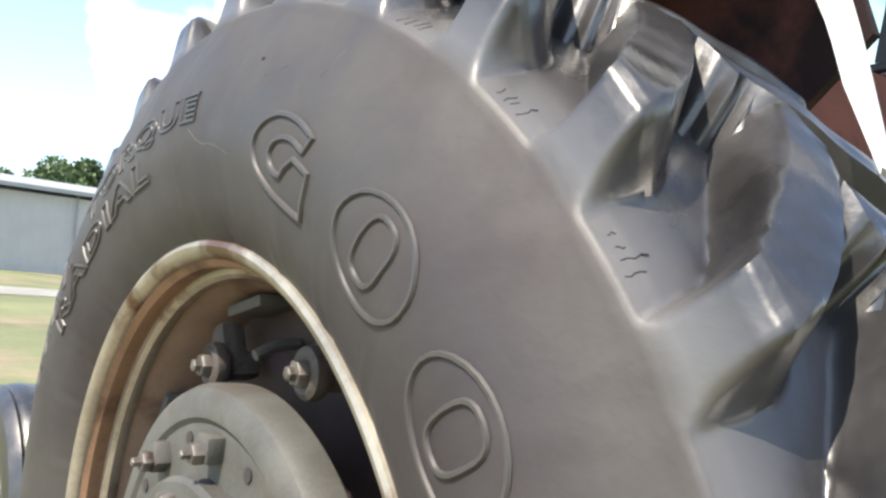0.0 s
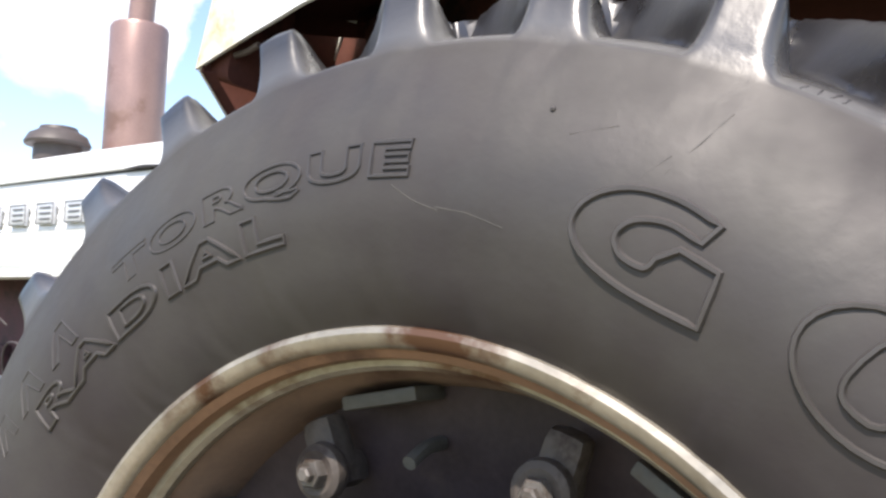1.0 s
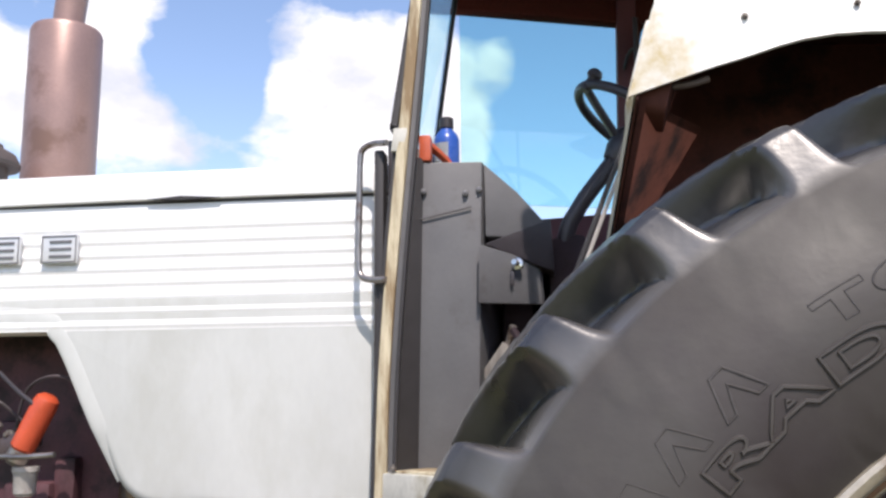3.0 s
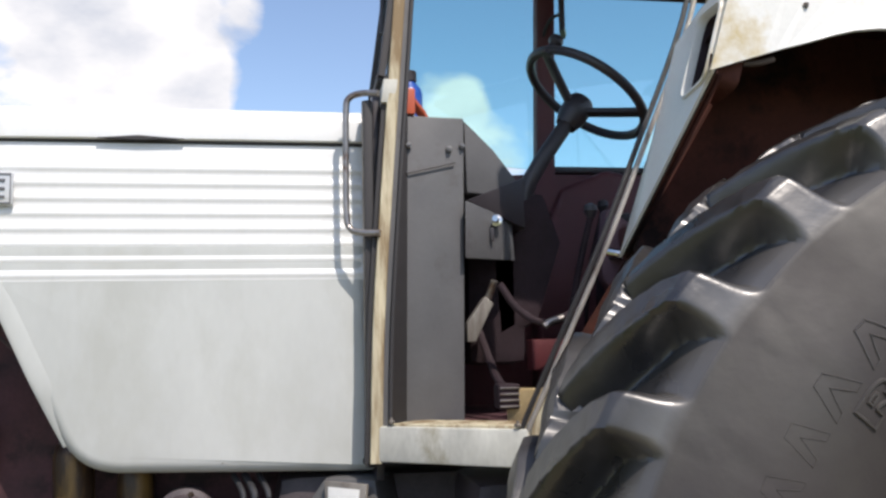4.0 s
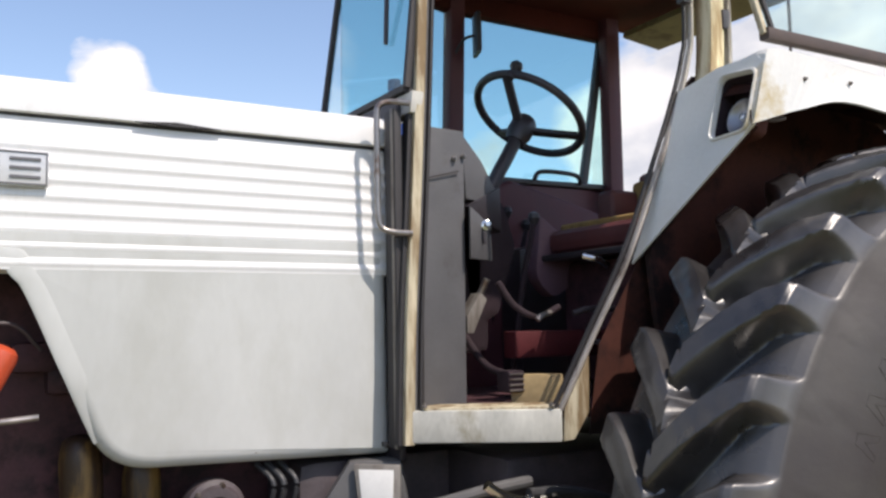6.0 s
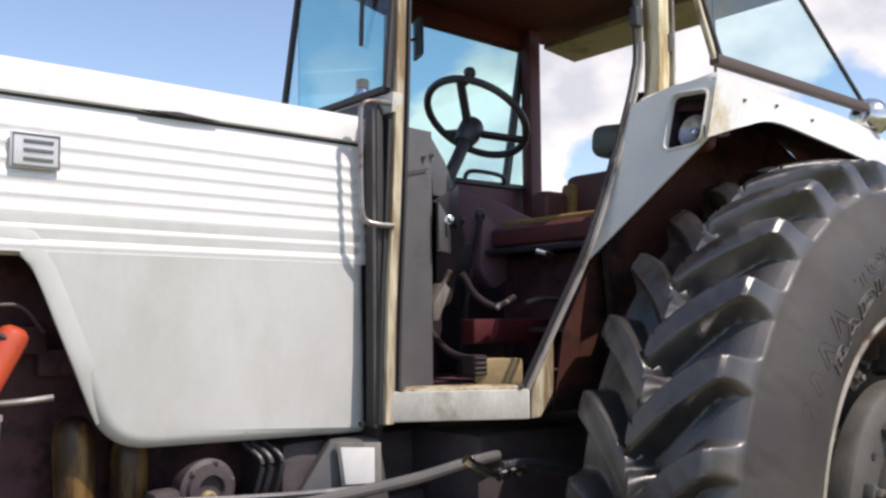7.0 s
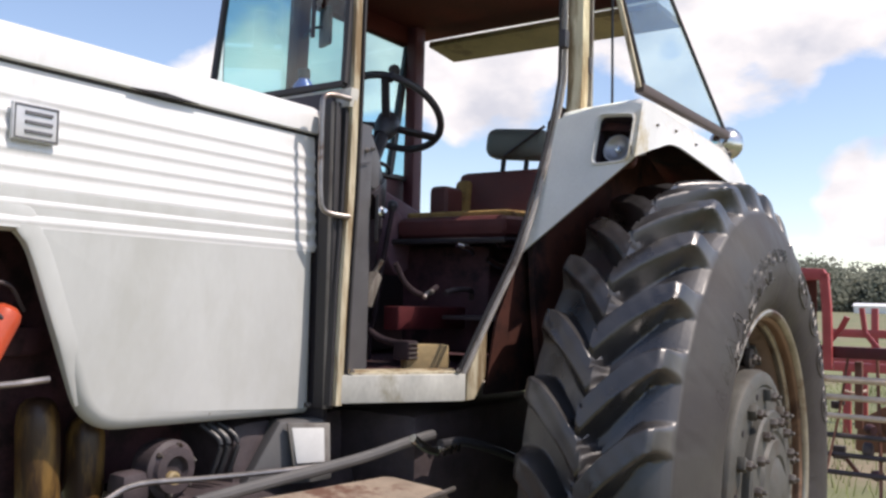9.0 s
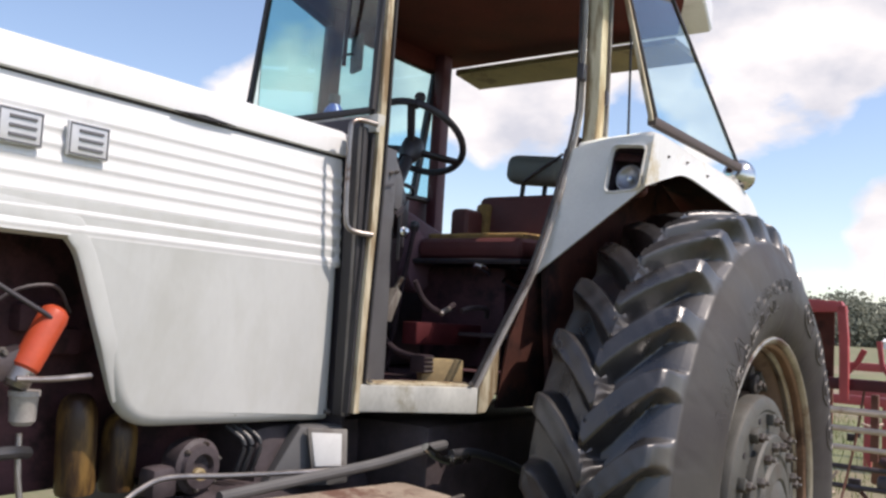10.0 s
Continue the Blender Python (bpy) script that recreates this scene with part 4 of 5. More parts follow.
tpart("hose", tube([(0.18, -0.18, 1.045), (0.28, -0.19, 1.04), (0.42, -0.21, 1.00), (0.55, -0.22, 0.95)], 0.012), M_HOSE)
tpart("hose_fitting", tube([(0.085, -0.165, 1.070), (0.11, -0.17, 1.052), (0.14, -0.175, 1.038), (0.17, -0.178, 1.030)], 0.011), M_CHROME)
for k in range(3):
    tpart("fitting_nut", lathe([(0.006, 0.0), (0.015, 0.0), (0.015, 0.012), (0.006, 0.012)], (0.175 + 0.026 * k, -0.180 - 0.004 * k, 1.028 + 0.002 * k), (0.97, -0.15, 0.1), 6, True), M_CHROME)
tpart("fuel_tank", prism([(-0.75, 0.02, 0.962), (-0.35, 0.0, 0.975), (0.076, -0.10, 0.982), (0.110, -0.262, 0.961), (-0.30, -0.262, 0.945), (-0.78, -0.25, 0.93)], (0, 0, -0.34), 0.025, 3), M_DIRT, label="fuel tank with dusty brown top")
tpart("tank_trim", tube([(0.112, -0.266, 0.962), (-0.10, -0.27, 0.955), (-0.30, -0.27, 0.947)], 0.006), M_STEEL)

# ---- stack and air intake
muffler = tpart("muffler", lathe([(0.0005, -0.50), (0.092, -0.50), (0.095, -0.49), (0.095, -0.008), (0.092, 0.0), (0.09, 0.004), (0.048, 0.006), (0.046, 0.02)], (-0.977, 0.428, 2.366), (0, 0, 1), 40), M_MUFF, label="rust-brown exhaust muffler")
sub("exhaust_pipe", tube([(-0.977, 0.428, 2.35), (-0.970, 0.426, 2.44), (-0.952, 0.420, 2.58), (-0.932, 0.413, 2.77)], 0.042, 20), M_MUFF, muffler)
tpart("air_intake", lathe([(0.0005, -0.12), (0.066, -0.12), (0.066, -0.05), (0.072, -0.045), (0.072, 0.0), (0.098, 0.002), (0.101, 0.010), (0.088, 0.036), (0.060, 0.052), (0.056, 0.062), (0.0005, 0.066)], (-1.066, 0.215, 1.928), (0, 0, 1), 32), M_INTAKE, label="mushroom-shaped air intake cap")


# ---- cab shell
pillar_line = [(0.004, 0.004, 1.14), (0.012, 0.002, 1.40), (0.030, 0.004, 1.66), (0.052, 0.016, 1.92), (0.070, 0.028, 2.14), (0.096, 0.042, 2.49)]
tpart("pillar_side", sweep(spline([(x + 0.002, y + 0.012, z) for x, y, z in pillar_line]), rect(0.042, 0.030, 0.006), (0, 1, 0)), M_CONSOLE, label="grimy grey pillar flange")
tpart("front_pillar", sweep(spline([(x - 0.005, y, z) for x, y, z in pillar_line]), rect(0.024, 0.028, 0.004), (0, 1, 0)), M_CREAM, label="yellowed cream front door pillar")
tpart("door_seal", sweep(spline([(x + 0.022, y - 0.006, z) for x, y, z in pillar_line]), rect(0.008, 0.014), (0, 1, 0)), M_GASKET)
tpart("door_seal", sweep(spline([(x - 0.022, y + 0.008, z) for x, y, z in pillar_line[:4]]), rect(0.010, 0.02), (0, 1, 0)), M_GASKET)
tpart("cowl_panel", box((0.012, 0.335, 1.50), (0.016, 0.58, 0.80), 0.004), M_BLACK)
tpart("cowl_strip", box((-0.008, 0.035, 1.50), (0.02, 0.05, 0.74), 0.006), M_GASKET)
tpart("cowl_flange", box((-0.016, 0.022, 1.50), (0.008, 0.010, 0.74), 0.003), M_GRIME)
tpart("cowl_filler", prism([(0.024, 0.010, 1.20), (0.066, 0.044, 1.20), (0.066, 0.060, 1.20), (0.020, 0.060, 1.20)], (0.014, 0.008, 0.66), 0.003), M_GASKET)
# sill, set at an angle to the hood
a, b = Vector((-0.003, -0.004, 0)), Vector((0.252, -0.205, 0))
along = (b - a).normalized()
inward = Vector((-along.y, along.x, 0))
tpart("door_sill", prism([a + Vector((0, 0, 1.143)), b + Vector((0, 0, 1.145)), b + Vector((0, 0, 1.213)), a + Vector((0, 0, 1.211))], inward * 0.12, 0.005), M_SILL, label="white door sill with worn cream top")
tpart("sill_tread", prism([a + along * 0.03 + inward * 0.012 + Vector((0, 0, 1.2095)), b - along * 0.012 + inward * 0.012 + Vector((0, 0, 1.2125)), b + inward * 0.118 + Vector((0, 0, 1.2125)), a + along * 0.03 + inward * 0.118 + Vector((0, 0, 1.2095))], (0, 0, 0.006), 0.002), M_CREAM)
tpart("sill_corner", prism([b + Vector((0.001, -0.001, 1.146)), b + Vector((0.020, -0.014, 1.150)), b + Vector((0.054, -0.025, 1.207)), b + Vector((0.056, -0.025, 1.325)), b + Vector((0.006, -0.002, 1.215))], inward * 0.05, 0.003), M_CREAM)
for p in ((0.028, -0.022, 1.217), (0.238, -0.190, 1.217)):
    tpart("sill_bolt", hexnut(p, (0, 0, 1), 0.007, 0.006, 0.003, 0.003), M_BOLT)
# rear edge of the door opening, bending up into the post
door_edge = [(0.252, -0.196, 1.212), (0.315, -0.240, 1.370), (0.380, -0.282, 1.530), (0.455, -0.300, 1.715), (0.520, -0.306, 1.870), (0.556, -0.308, 1.975), (0.570, -0.308, 2.07), (0.588, -0.299, 2.49)]
tpart("door_edge", sweep(spline([(x + 0.003, y, z) for x, y, z in door_edge]), rect(0.007, 0.014, 0.002), (0, 1, 0)), M_EDGE, label="worn door opening flange")
tpart("door_seal", sweep(spline([(x - 0.006, y + 0.010, z + 0.003) for x, y, z in door_edge]), rect(0.009, 0.010), (0, 1, 0)), M_GASKET)
tpart("rear_post", sweep(spline([(0.594, -0.334, 1.918), (0.597, -0.334, 1.945), (0.606, -0.333, 2.05), (0.625, -0.325, 2.49)]), rect(0.045, 0.050, 0.010), (0, 1, 0)), M_CREAM, label="stained cream rear cab post")
tpart("post_hinge", box((0.630, -0.356, 2.06), (0.024, 0.014, 0.045), 0.004), M_BLACK)
tpart("post_flange", sweep(spline([(0.632, -0.345, 1.93), (0.638, -0.343, 2.05), (0.657, -0.335, 2.485)]), rect(0.012, 0.040, 0.003), (0, 1, 0)), M_GRIME)
tpart("door_catch", box((0.545, -0.318, 2.12), (0.028, 0.022, 0.05), 0.004), M_BLACK)
# windscreen
def flat4(p0, p1, p2, p3):
    """Moves the third corner into the plane of the others."""
    nn = (p1 - p0).cross(p3 - p0).normalized()
    return p2 - nn * (p2 - p0).dot(nn)


wl0, wr0, wl1, wr1 = Vector((0.022, 0.022, 1.922)), Vector((0.030, 0.510, 1.922)), Vector((0.099, 0.059, 2.475)), Vector((0.091, 0.510, 2.475))
wr1 = flat4(wl0, wr0, wr1, wl1)
screen = tpart("windscreen", prism([wl0, wr0, wr1, wl1], (0.004, 0, 0)), M_GLASS, label="tinted cab windscreen")
screen.visible_shadow = False
sub("screen_seal", sweep([wl0, (wl0 + wr0) / 2, wr0], rect(0.016, 0.020), (1, 0, 0)), M_GASKET, screen)
sub("screen_seal", sweep([wr0, (wr0 + wr1) / 2, wr1], rect(0.016, 0.018), (1, 0, 0)), M_GASKET, screen)
sub("screen_seal", sweep([wl0, (wl0 + wl1) / 2, wl1], rect(0.016, 0.016), (1, 0, 0)), M_GASKET, screen)
sub("wiper", tube([(0.064, 0.150, 2.485), (0.042, 0.145, 2.20), (0.036, 0.145, 2.06)], 0.006), M_BLACK, screen)
tpart("screen_base", prism([(0.018, 0.0, 1.862), (0.018, 0.52, 1.862), (0.024, 0.52, 1.912), (0.024, 0.0, 1.912)], (0.03, 0, 0), 0.003), M_SILL, label="greyed white strip below the windscreen")
# right side: posts, low wall, header
tpart("right_front_post", sweep([(0.545, 0.70, 1.20), (0.56, 0.70, 1.86), (0.577, 0.69, 2.49)], rect(0.055, 0.055, 0.008), (0, 1, 0)), M_MAROON, label="maroon inner post")
tpart("right_rear_post", sweep([(1.20, 0.655, 1.20), (1.20, 0.655, 1.86), (1.206, 0.655, 2.49)], rect(0.06, 0.05, 0.008), (0, 1, 0)), M_MAROON, label="maroon inner rear post")
tpart("right_wall", prism([(0.04, 0.53, 1.16), (0.55, 0.715, 1.16), (1.24, 0.70, 1.16), (1.24, 0.70, 1.862), (0.55, 0.715, 1.862), (0.04, 0.53, 1.80)], (0.0, 0.02, 0)), M_MAROON, label="maroon lower cab wall")
tpart("window_ledge", sweep([(0.55, 0.69, 1.868), (0.9, 0.69, 1.868), (1.20, 0.675, 1.868)], rect(0.03, 0.018), (0, 0, 1)), M_BLACK)
tpart("window_handle", tube([(0.86, 0.665, 1.872), (0.88, 0.655, 1.900), (0.98, 0.65, 1.902), (1.04, 0.655, 1.895), (1.06, 0.665, 1.872)], 0.008), M_BLACK)
tpart("right_header", sweep([(0.10, 0.54, 2.452), (0.56, 0.70, 2.452), (1.24, 0.70, 2.450)], rect(0.05, 0.09, 0.01), (0, 0, 1)), M_LINER)
for p, q in (((0.11, 0.548), (0.545, 0.700)), ((0.575, 0.702), (1.19, 0.682))):
    side = tpart("side_window", prism([(p[0], p[1], 1.87), (q[0], q[1], 1.87), (q[0], q[1], 2.44), (p[0], p[1], 2.44)], (0.0, 0.004, 0)), M_SIDEGLASS, label="tinted side window of the cab")
    side.visible_shadow = False
tpart("window_bar", sweep([(1.092, 0.69, 1.88), (1.14, 0.69, 2.12), (1.195, 0.69, 2.40)], rect(0.026, 0.026), (0, 1, 0)), M_BLACK)
mirror = tpart("mirror", sweep([(0.60, 0.60, 2.245), (0.60, 0.60, 2.375)], rect(0.075, 0.014, 0.006), (0.93, -0.36, 0)), M_BLACK, label="black outside mirror on an arm")
sub("mirror_face", sweep([(0.6075, 0.597, 2.252), (0.6075, 0.597, 2.368)], rect(0.062, 0.004, 0.001), (0.93, -0.36, 0)), M_MIRROR, mirror, "mirror glass")
sub("mirror_arm", tube([(0.60, 0.605, 2.31), (0.575, 0.64, 2.30), (0.56, 0.68, 2.25)], 0.005), M_BLACK, mirror)
# rear wall and header
tpart("rear_wall", prism([(1.26, 0.70, 1.16), (1.26, -0.40, 1.16), (1.26, -0.40, 1.74), (1.26, 0.70, 1.74)], (0.025, 0, 0)), M_WELL, label="dark brown lower rear wall")
tpart("rear_header", prism([(1.235, 0.615, 2.402), (1.385, 0.590, 2.372), (1.390, -0.36, 2.375), (1.225, -0.33, 2.404)], (0.004, 0, 0.024), 0.004), M_TAN, label="faded tan underside of the rear roof overhang")
# roof and liner
roof_plan = [(0.04, 0.0), (0.04, 0.56), (0.52, 0.78), (1.42, 0.76), (1.42, -0.40), (0.90, -0.53), (0.44, -0.47), (0.55, -0.34)]
tpart("roof", prism([(x, y, 2.492) for x, y in roof_plan], (0, 0, 0.11), 0.02, 3), M_WHITE, label="white cab roof")
tpart("roof_liner", prism([(0.06, 0.03, 2.472), (0.06, 0.55, 2.472), (0.53, 0.74, 2.472), (1.36, 0.73, 2.472), (1.33, -0.30, 2.472), (0.88, -0.50, 2.472), (0.48, -0.45, 2.472), (0.58, -0.31, 2.472)], (0, 0, 0.015)), M_LINER, label="brown roof liner")
# rear quarter window over the fender
q0, q1, q2, q3 = Vector((0.517, -0.547, 1.953)), Vector((1.290, -0.550, 1.958)), Vector((0.843, -0.500, 2.48)), Vector((0.456, -0.440, 2.48))
q2 = flat4(q0, q1, q2, q3)
quarter = tpart("quarter_window", prism([q0, q1, q2, q3], (0.001, 0.004, 0)), M_GLASS, label="tinted rear quarter window")
quarter.visible_shadow = False
for p, q, m_, w in ((q0, q1, M_RUSTFRAME, 0.024), (q1, q2, M_GASKET, 0.012), (q3, q0, M_CREAM, 0.013)):
    sub("window_frame", sweep([p, (p + q) / 2, q], rect(w, w, 0.003), (0, 1, 0)), m_, quarter)
sub("window_frame", sweep([q3 + Vector((0.014, -0.004, 0)), q0 + Vector((0.016, -0.006, 0.01))], rect(0.010, 0.010), (0, 1, 0)), M_GASKET, quarter)

tpart("aerial", tube([(0.93, -0.300, 1.94), (0.929, -0.299, 2.15), (0.925, -0.297, 2.470)], 0.004), M_BLACK)

# ---- left fender
tip, br, tr = Vector((0.410, -0.252, 1.518)), Vector((0.457, -0.556, 1.764)), Vector((0.494, -0.560, 1.888))
pn = Vector((-1.0, 0.09, 0.28)).normalized()
pc = Vector((0.483, -0.514, 1.834))


in_top = Vector((0.530, -0.316, 1.888))


def on_plate(p, out=0.0):
    """The nearest place on the fender's front plate."""
    p = Vector(p)
    return p - pn * ((p - pc).dot(pn) - out)


quad = [on_plate(p) for p in ((0.467, -0.440, 1.753), (0.459, -0.541, 1.757), (0.493, -0.546, 1.880), (0.504, -0.443, 1.890))]
cen = sum(quad, Vector()) / 4
fn = pn


def inset(k, out, r=0.02):
    return [Vector(p) + fn * out for p in rounded([cen + (p - cen) * k for p in quad], [r] * 4, 5)]


def ring_between(steps):
    """A band of skin through a row of outlines."""
    b = bmesh.new()
    loops_ = [[b.verts.new(p) for p in inset(k, o, r)] for k, o, r in steps]
    for p, q in zip(loops_, loops_[1:]):
        for k in range(len(p)):
            m_ = (k + 1) % len(p)
            b.faces.new((p[k], p[m_], q[m_], q[k]))
    return b


front = [on_plate(p) for p in (tip, br, tr, (0.500, -0.537, 1.914), (0.515, -0.43, 1.914), in_top, (0.46, -0.300, 1.72))]
fender = tpart("fender", holed(front, inset(1.0, 0.0), -pn * 0.005), M_FENDER, label="white rear fender with yellow stains")
# deep square recess with a round work lamp at its bottom
lamp = sub("work_lamp", ring_between([(1.06, 0.0005, 0.02), (1.05, 0.005, 0.02), (1.0, 0.006, 0.02), (0.97, 0.002, 0.02), (0.955, -0.009, 0.02)]), M_FENDER, fender, "square work lamp recessed in a rounded bezel")
sub("lamp_recess", ring_between([(0.957, -0.008, 0.02), (0.93, -0.020, 0.018), (0.88, -0.042, 0.016)]), M_TRIM, lamp)
sub("lamp_bucket", prism(inset(0.90, -0.046, 0.016), fn * 0.004), M_TRIM, lamp)
sub("lamp_housing", ring_between([(1.02, -0.009, 0.02), (1.0, -0.050, 0.02), (0.5, -0.053, 0.01), (0.02, -0.054, 0.0002)]), M_WELL, lamp)
low_ = (quad[0] + quad[1]) / 2 - cen
sub("lamp_reflector", lathe([(0.0005, 0.002), (0.014, 0.003), (0.026, 0.008), (0.034, 0.017), (0.038, 0.017), (0.038, 0.0), (0.0005, 0.0)], cen + low_ * 0.25 - fn * 0.041, tuple(fn), 28), M_REFLECT, lamp)
sub("bulb", lathe([(0.0005, 0.014), (0.007, 0.012), (0.010, 0.004), (0.0005, 0.0)], cen + low_ * 0.25 - fn * 0.039, tuple(fn), 14), M_CHROME, lamp)
up = [(0.494, -0.562, 1.888), (0.522, -0.562, 1.920), (0.70, -0.549, 1.926), (0.91, -0.543, 1.920), (1.20, -0.543, 1.912), (1.42, -0.548, 1.880), (1.546, -0.556, 1.800), (1.612, -0.556, 1.69), (1.660, -0.556, 1.568), (1.681, -0.556, 1.494), (1.698, -0.556, 1.426)]
lo = [(0.457, -0.560, 1.764), (0.525, -0.562, 1.785), (0.605, -0.564, 1.808), (0.735, -0.566, 1.837), (0.95, -0.566, 1.825), (1.32, -0.564, 1.793), (1.45, -0.560, 1.762), (1.545, -0.556, 1.700), (1.604, -0.556, 1.64), (1.648, -0.556, 1.566), (1.670, -0.556, 1.496), (1.688, -0.556, 1.428)]
inner = [(0.552, -0.31, 1.896), (0.580, -0.31, 1.925), (0.70, -0.31, 1.952), (0.91, -0.31, 1.945), (1.20, -0.30, 1.935), (1.42, -0.33, 1.90), (1.550, -0.42, 1.808), (1.616, -0.510, 1.69), (1.664, -0.532, 1.568), (1.684, -0.536, 1.494), (1.700, -0.538, 1.426)]
bm = bmesh.new()
rows3 = []
for l_, u_, i_ in zip(spline(lo, 4), spline(up, 4), spline(inner, 4)):
    mid = u_.lerp(i_, 0.08) + Vector((0, 0, 0.006))
    rows3.append([bm.verts.new(p) for p in (l_, u_, mid, i_)])
for r0, r1 in zip(rows3, rows3[1:]):
    for k in range(3):
        bm.faces.new((r0[k], r0[k + 1], r1[k + 1], r1[k]))
bmesh.ops.recalc_face_normals(bm, faces=bm.faces[:])
bmesh.ops.solidify(bm, geom=bm.faces[:], thickness=0.006)
sub("fender_skirt", bm, M_FENDER, fender, "white fender top and outer band", smooth=0)
# wheel well, dark and rusty
bm = bmesh.new()
rows3 = []
for l_, u_, i_ in zip(spline(lo, 4), spline(up, 4), spline(inner, 4)):
    rows3.append([bm.verts.new(p) for p in (l_ + Vector((0, 0.007, -0.001)), Vector((l_.x * 0.5 + u_.x * 0.5, -0.535, l_.z * 0.35 + u_.z * 0.65 - 0.012)), Vector((max(i_.x - 0.012, 0.57), -0.265 if i_.x < 1.57 else i_.y + 0.01, i_.z - 0.016)))])
for r0, r1 in zip(rows3, rows3[1:]):
    for k in range(2):
        bm.faces.new((r0[k], r0[k + 1], r1[k + 1], r1[k]))
bmesh.ops.solidify(bm, geom=bm.faces[:], thickness=0.003)
sub("wheel_well_top", bm, M_WELL, fender, "rusty brown wheel well")
sub("wheel_well_front", holed([on_plate(p, -0.008) for p in (tip, br, tr, (0.500, -0.537, 1.908), (0.515, -0.43, 1.908), in_top)], inset(1.0, -0.008), -pn * 0.003), M_WELL, fender)
sub("wheel_well_front", prism([Vector((0.300, -0.232, 1.16)), Vector((0.318, -0.252, 1.345)), on_plate(tip, -0.012), on_plate(br, -0.014), Vector((0.60, -0.28, 1.80)), Vector((0.60, -0.27, 1.16))], (0.01, 0.012, 0)), M_WELL, fender)
sub("wheel_well_front", prism([on_plate(tip, -0.0055), on_plate((0.46, -0.300, 1.72), -0.0055), on_plate(in_top, -0.0055), Vector((0.61, -0.27, 1.952)), Vector((0.61, -0.27, 1.50))], (0.008, 0.004, 0)), M_WELL, fender)
sub("wheel_well_wall", prism([(0.55, -0.275, 0.90), (1.42, -0.275, 0.90), (1.42, -0.275, 1.50), (1.56, -0.275, 1.62), (1.50, -0.275, 1.82), (1.2, -0.275, 1.93), (0.60, -0.275, 1.945), (0.540, -0.275, 1.893), (0.436, -0.275, 1.53), (0.45, -0.275, 1.40)], (0, -0.015, 0)), M_WELL, fender)
for x0, y0, z0 in ((0.62, -0.5575, 1.872), (0.77, -0.5565, 1.882), (0.95, -0.5565, 1.872)):
    sub("fender_bolt", hexnut((x0, y0, z0), (0, -1, 0.1), 0.005, 0.003, 0.003, 0.002), M_BOLT, fender)
sub("fender_bracket", tube([(0.520, -0.540, 1.782), (0.545, -0.541, 1.784), (0.570, -0.543, 1.790)], 0.005), M_RUSTFRAME, fender)
# round chrome lamp behind the quarter window
sub("round_lamp", lathe([(0.0005, 0.045), (0.030, 0.040), (0.050, 0.022), (0.057, 0.0), (0.056, -0.012), (0.050, -0.016), (0.0005, -0.018)], (1.365, -0.530, 1.945), (-0.85, -0.45, 0.25), 32), M_CHROME, fender, "round chrome lamp")
sub("lamp_stalk", tube([(1.375, -0.535, 1.93), (1.380, -0.533, 1.91), (1.382, -0.530, 1.885)], 0.010), M_BLACK, fender)

# ---- grab rail by the door
rail = [(0.012, -0.010, 1.878), (-0.022, 0.016, 1.884), (-0.046, 0.025, 1.875), (-0.052, 0.026, 1.847), (-0.053, 0.025, 1.735), (-0.053, 0.022, 1.635), (-0.046, 0.018, 1.604), (-0.022, 0.006, 1.594), (0.012, -0.014, 1.591)]
tpart("grab_rail", tube(rail, 0.0068, 12), M_STEEL, label="bent steel grab rail beside the door")

# ---- inside the cab
tpart("cab_floor", prism([(0.03, 0.05, 1.185), (0.25, -0.12, 1.185), (0.60, -0.22, 1.185), (1.26, -0.22, 1.185), (1.26, 0.70, 1.185), (0.55, 0.70, 1.185), (0.03, 0.52, 1.185)], (0, 0, 0.02)), M_ENGINE, label="dirty dark maroon cab floor")
console = tpart("console", prism([(0.060, 0.048, 1.206), (0.188, 0.060, 1.206), (0.203, 0.072, 1.852), (0.068, 0.052, 1.850)], (0.05, 0.36, 0), 0.004), M_CONSOLE, label="grey painted side console")
for p in ((0.080, 0.050, 1.785), (0.168, 0.063, 1.782), (0.197, 0.068, 1.79)):
    sub("console_screw", hexnut(p, (0, -1, 0), 0.007, 0.005, 0.004, 0.003), M_STEEL, console)
sub("console_crease", sweep([(0.074, 0.0465, 1.725), (0.180, 0.0615, 1.752)], rect(0.003, 0.003, 0.001), (0, 1, 0)), M_BLACK, console)
sub("instrument_cowl", prism([(0.206, 0.085, 1.850), (0.275, 0.105, 1.790), (0.345, 0.135, 1.712), (0.335, 0.135, 1.690), (0.208, 0.075, 1.690)], (0.0, 0.30, 0), 0.004), M_CONSOLE, console, "sloping instrument cowl")
sub("cowl_hood", prism([(0.205, 0.066, 1.672), (0.345, 0.130, 1.735), (0.350, 0.135, 1.62), (0.29, 0.11, 1.64)], (0.0, 0.25, 0), 0.003), M_BLACK, console)
plate = sub("switch_plate", prism([(0.193, 0.038, 1.545), (0.322, 0.138, 1.550), (0.318, 0.136, 1.640), (0.196, 0.040, 1.668)], (0.006, 0.016, 0), 0.003), M_CONSOLE, console, "grey key switch plate")
sub("key_switch", lathe([(0.0005, 0.0), (0.013, 0.0), (0.013, 0.008), (0.007, 0.010), (0.006, 0.024), (0.0005, 0.024)], (0.275, 0.094, 1.631), (-0.35, -0.93, 0.1), 16), M_CHROME, plate)
sub("key_slot", box((0.262, 0.083, 1.600), (0.008, 0.006, 0.03), 0.002), M_BLACK, plate)
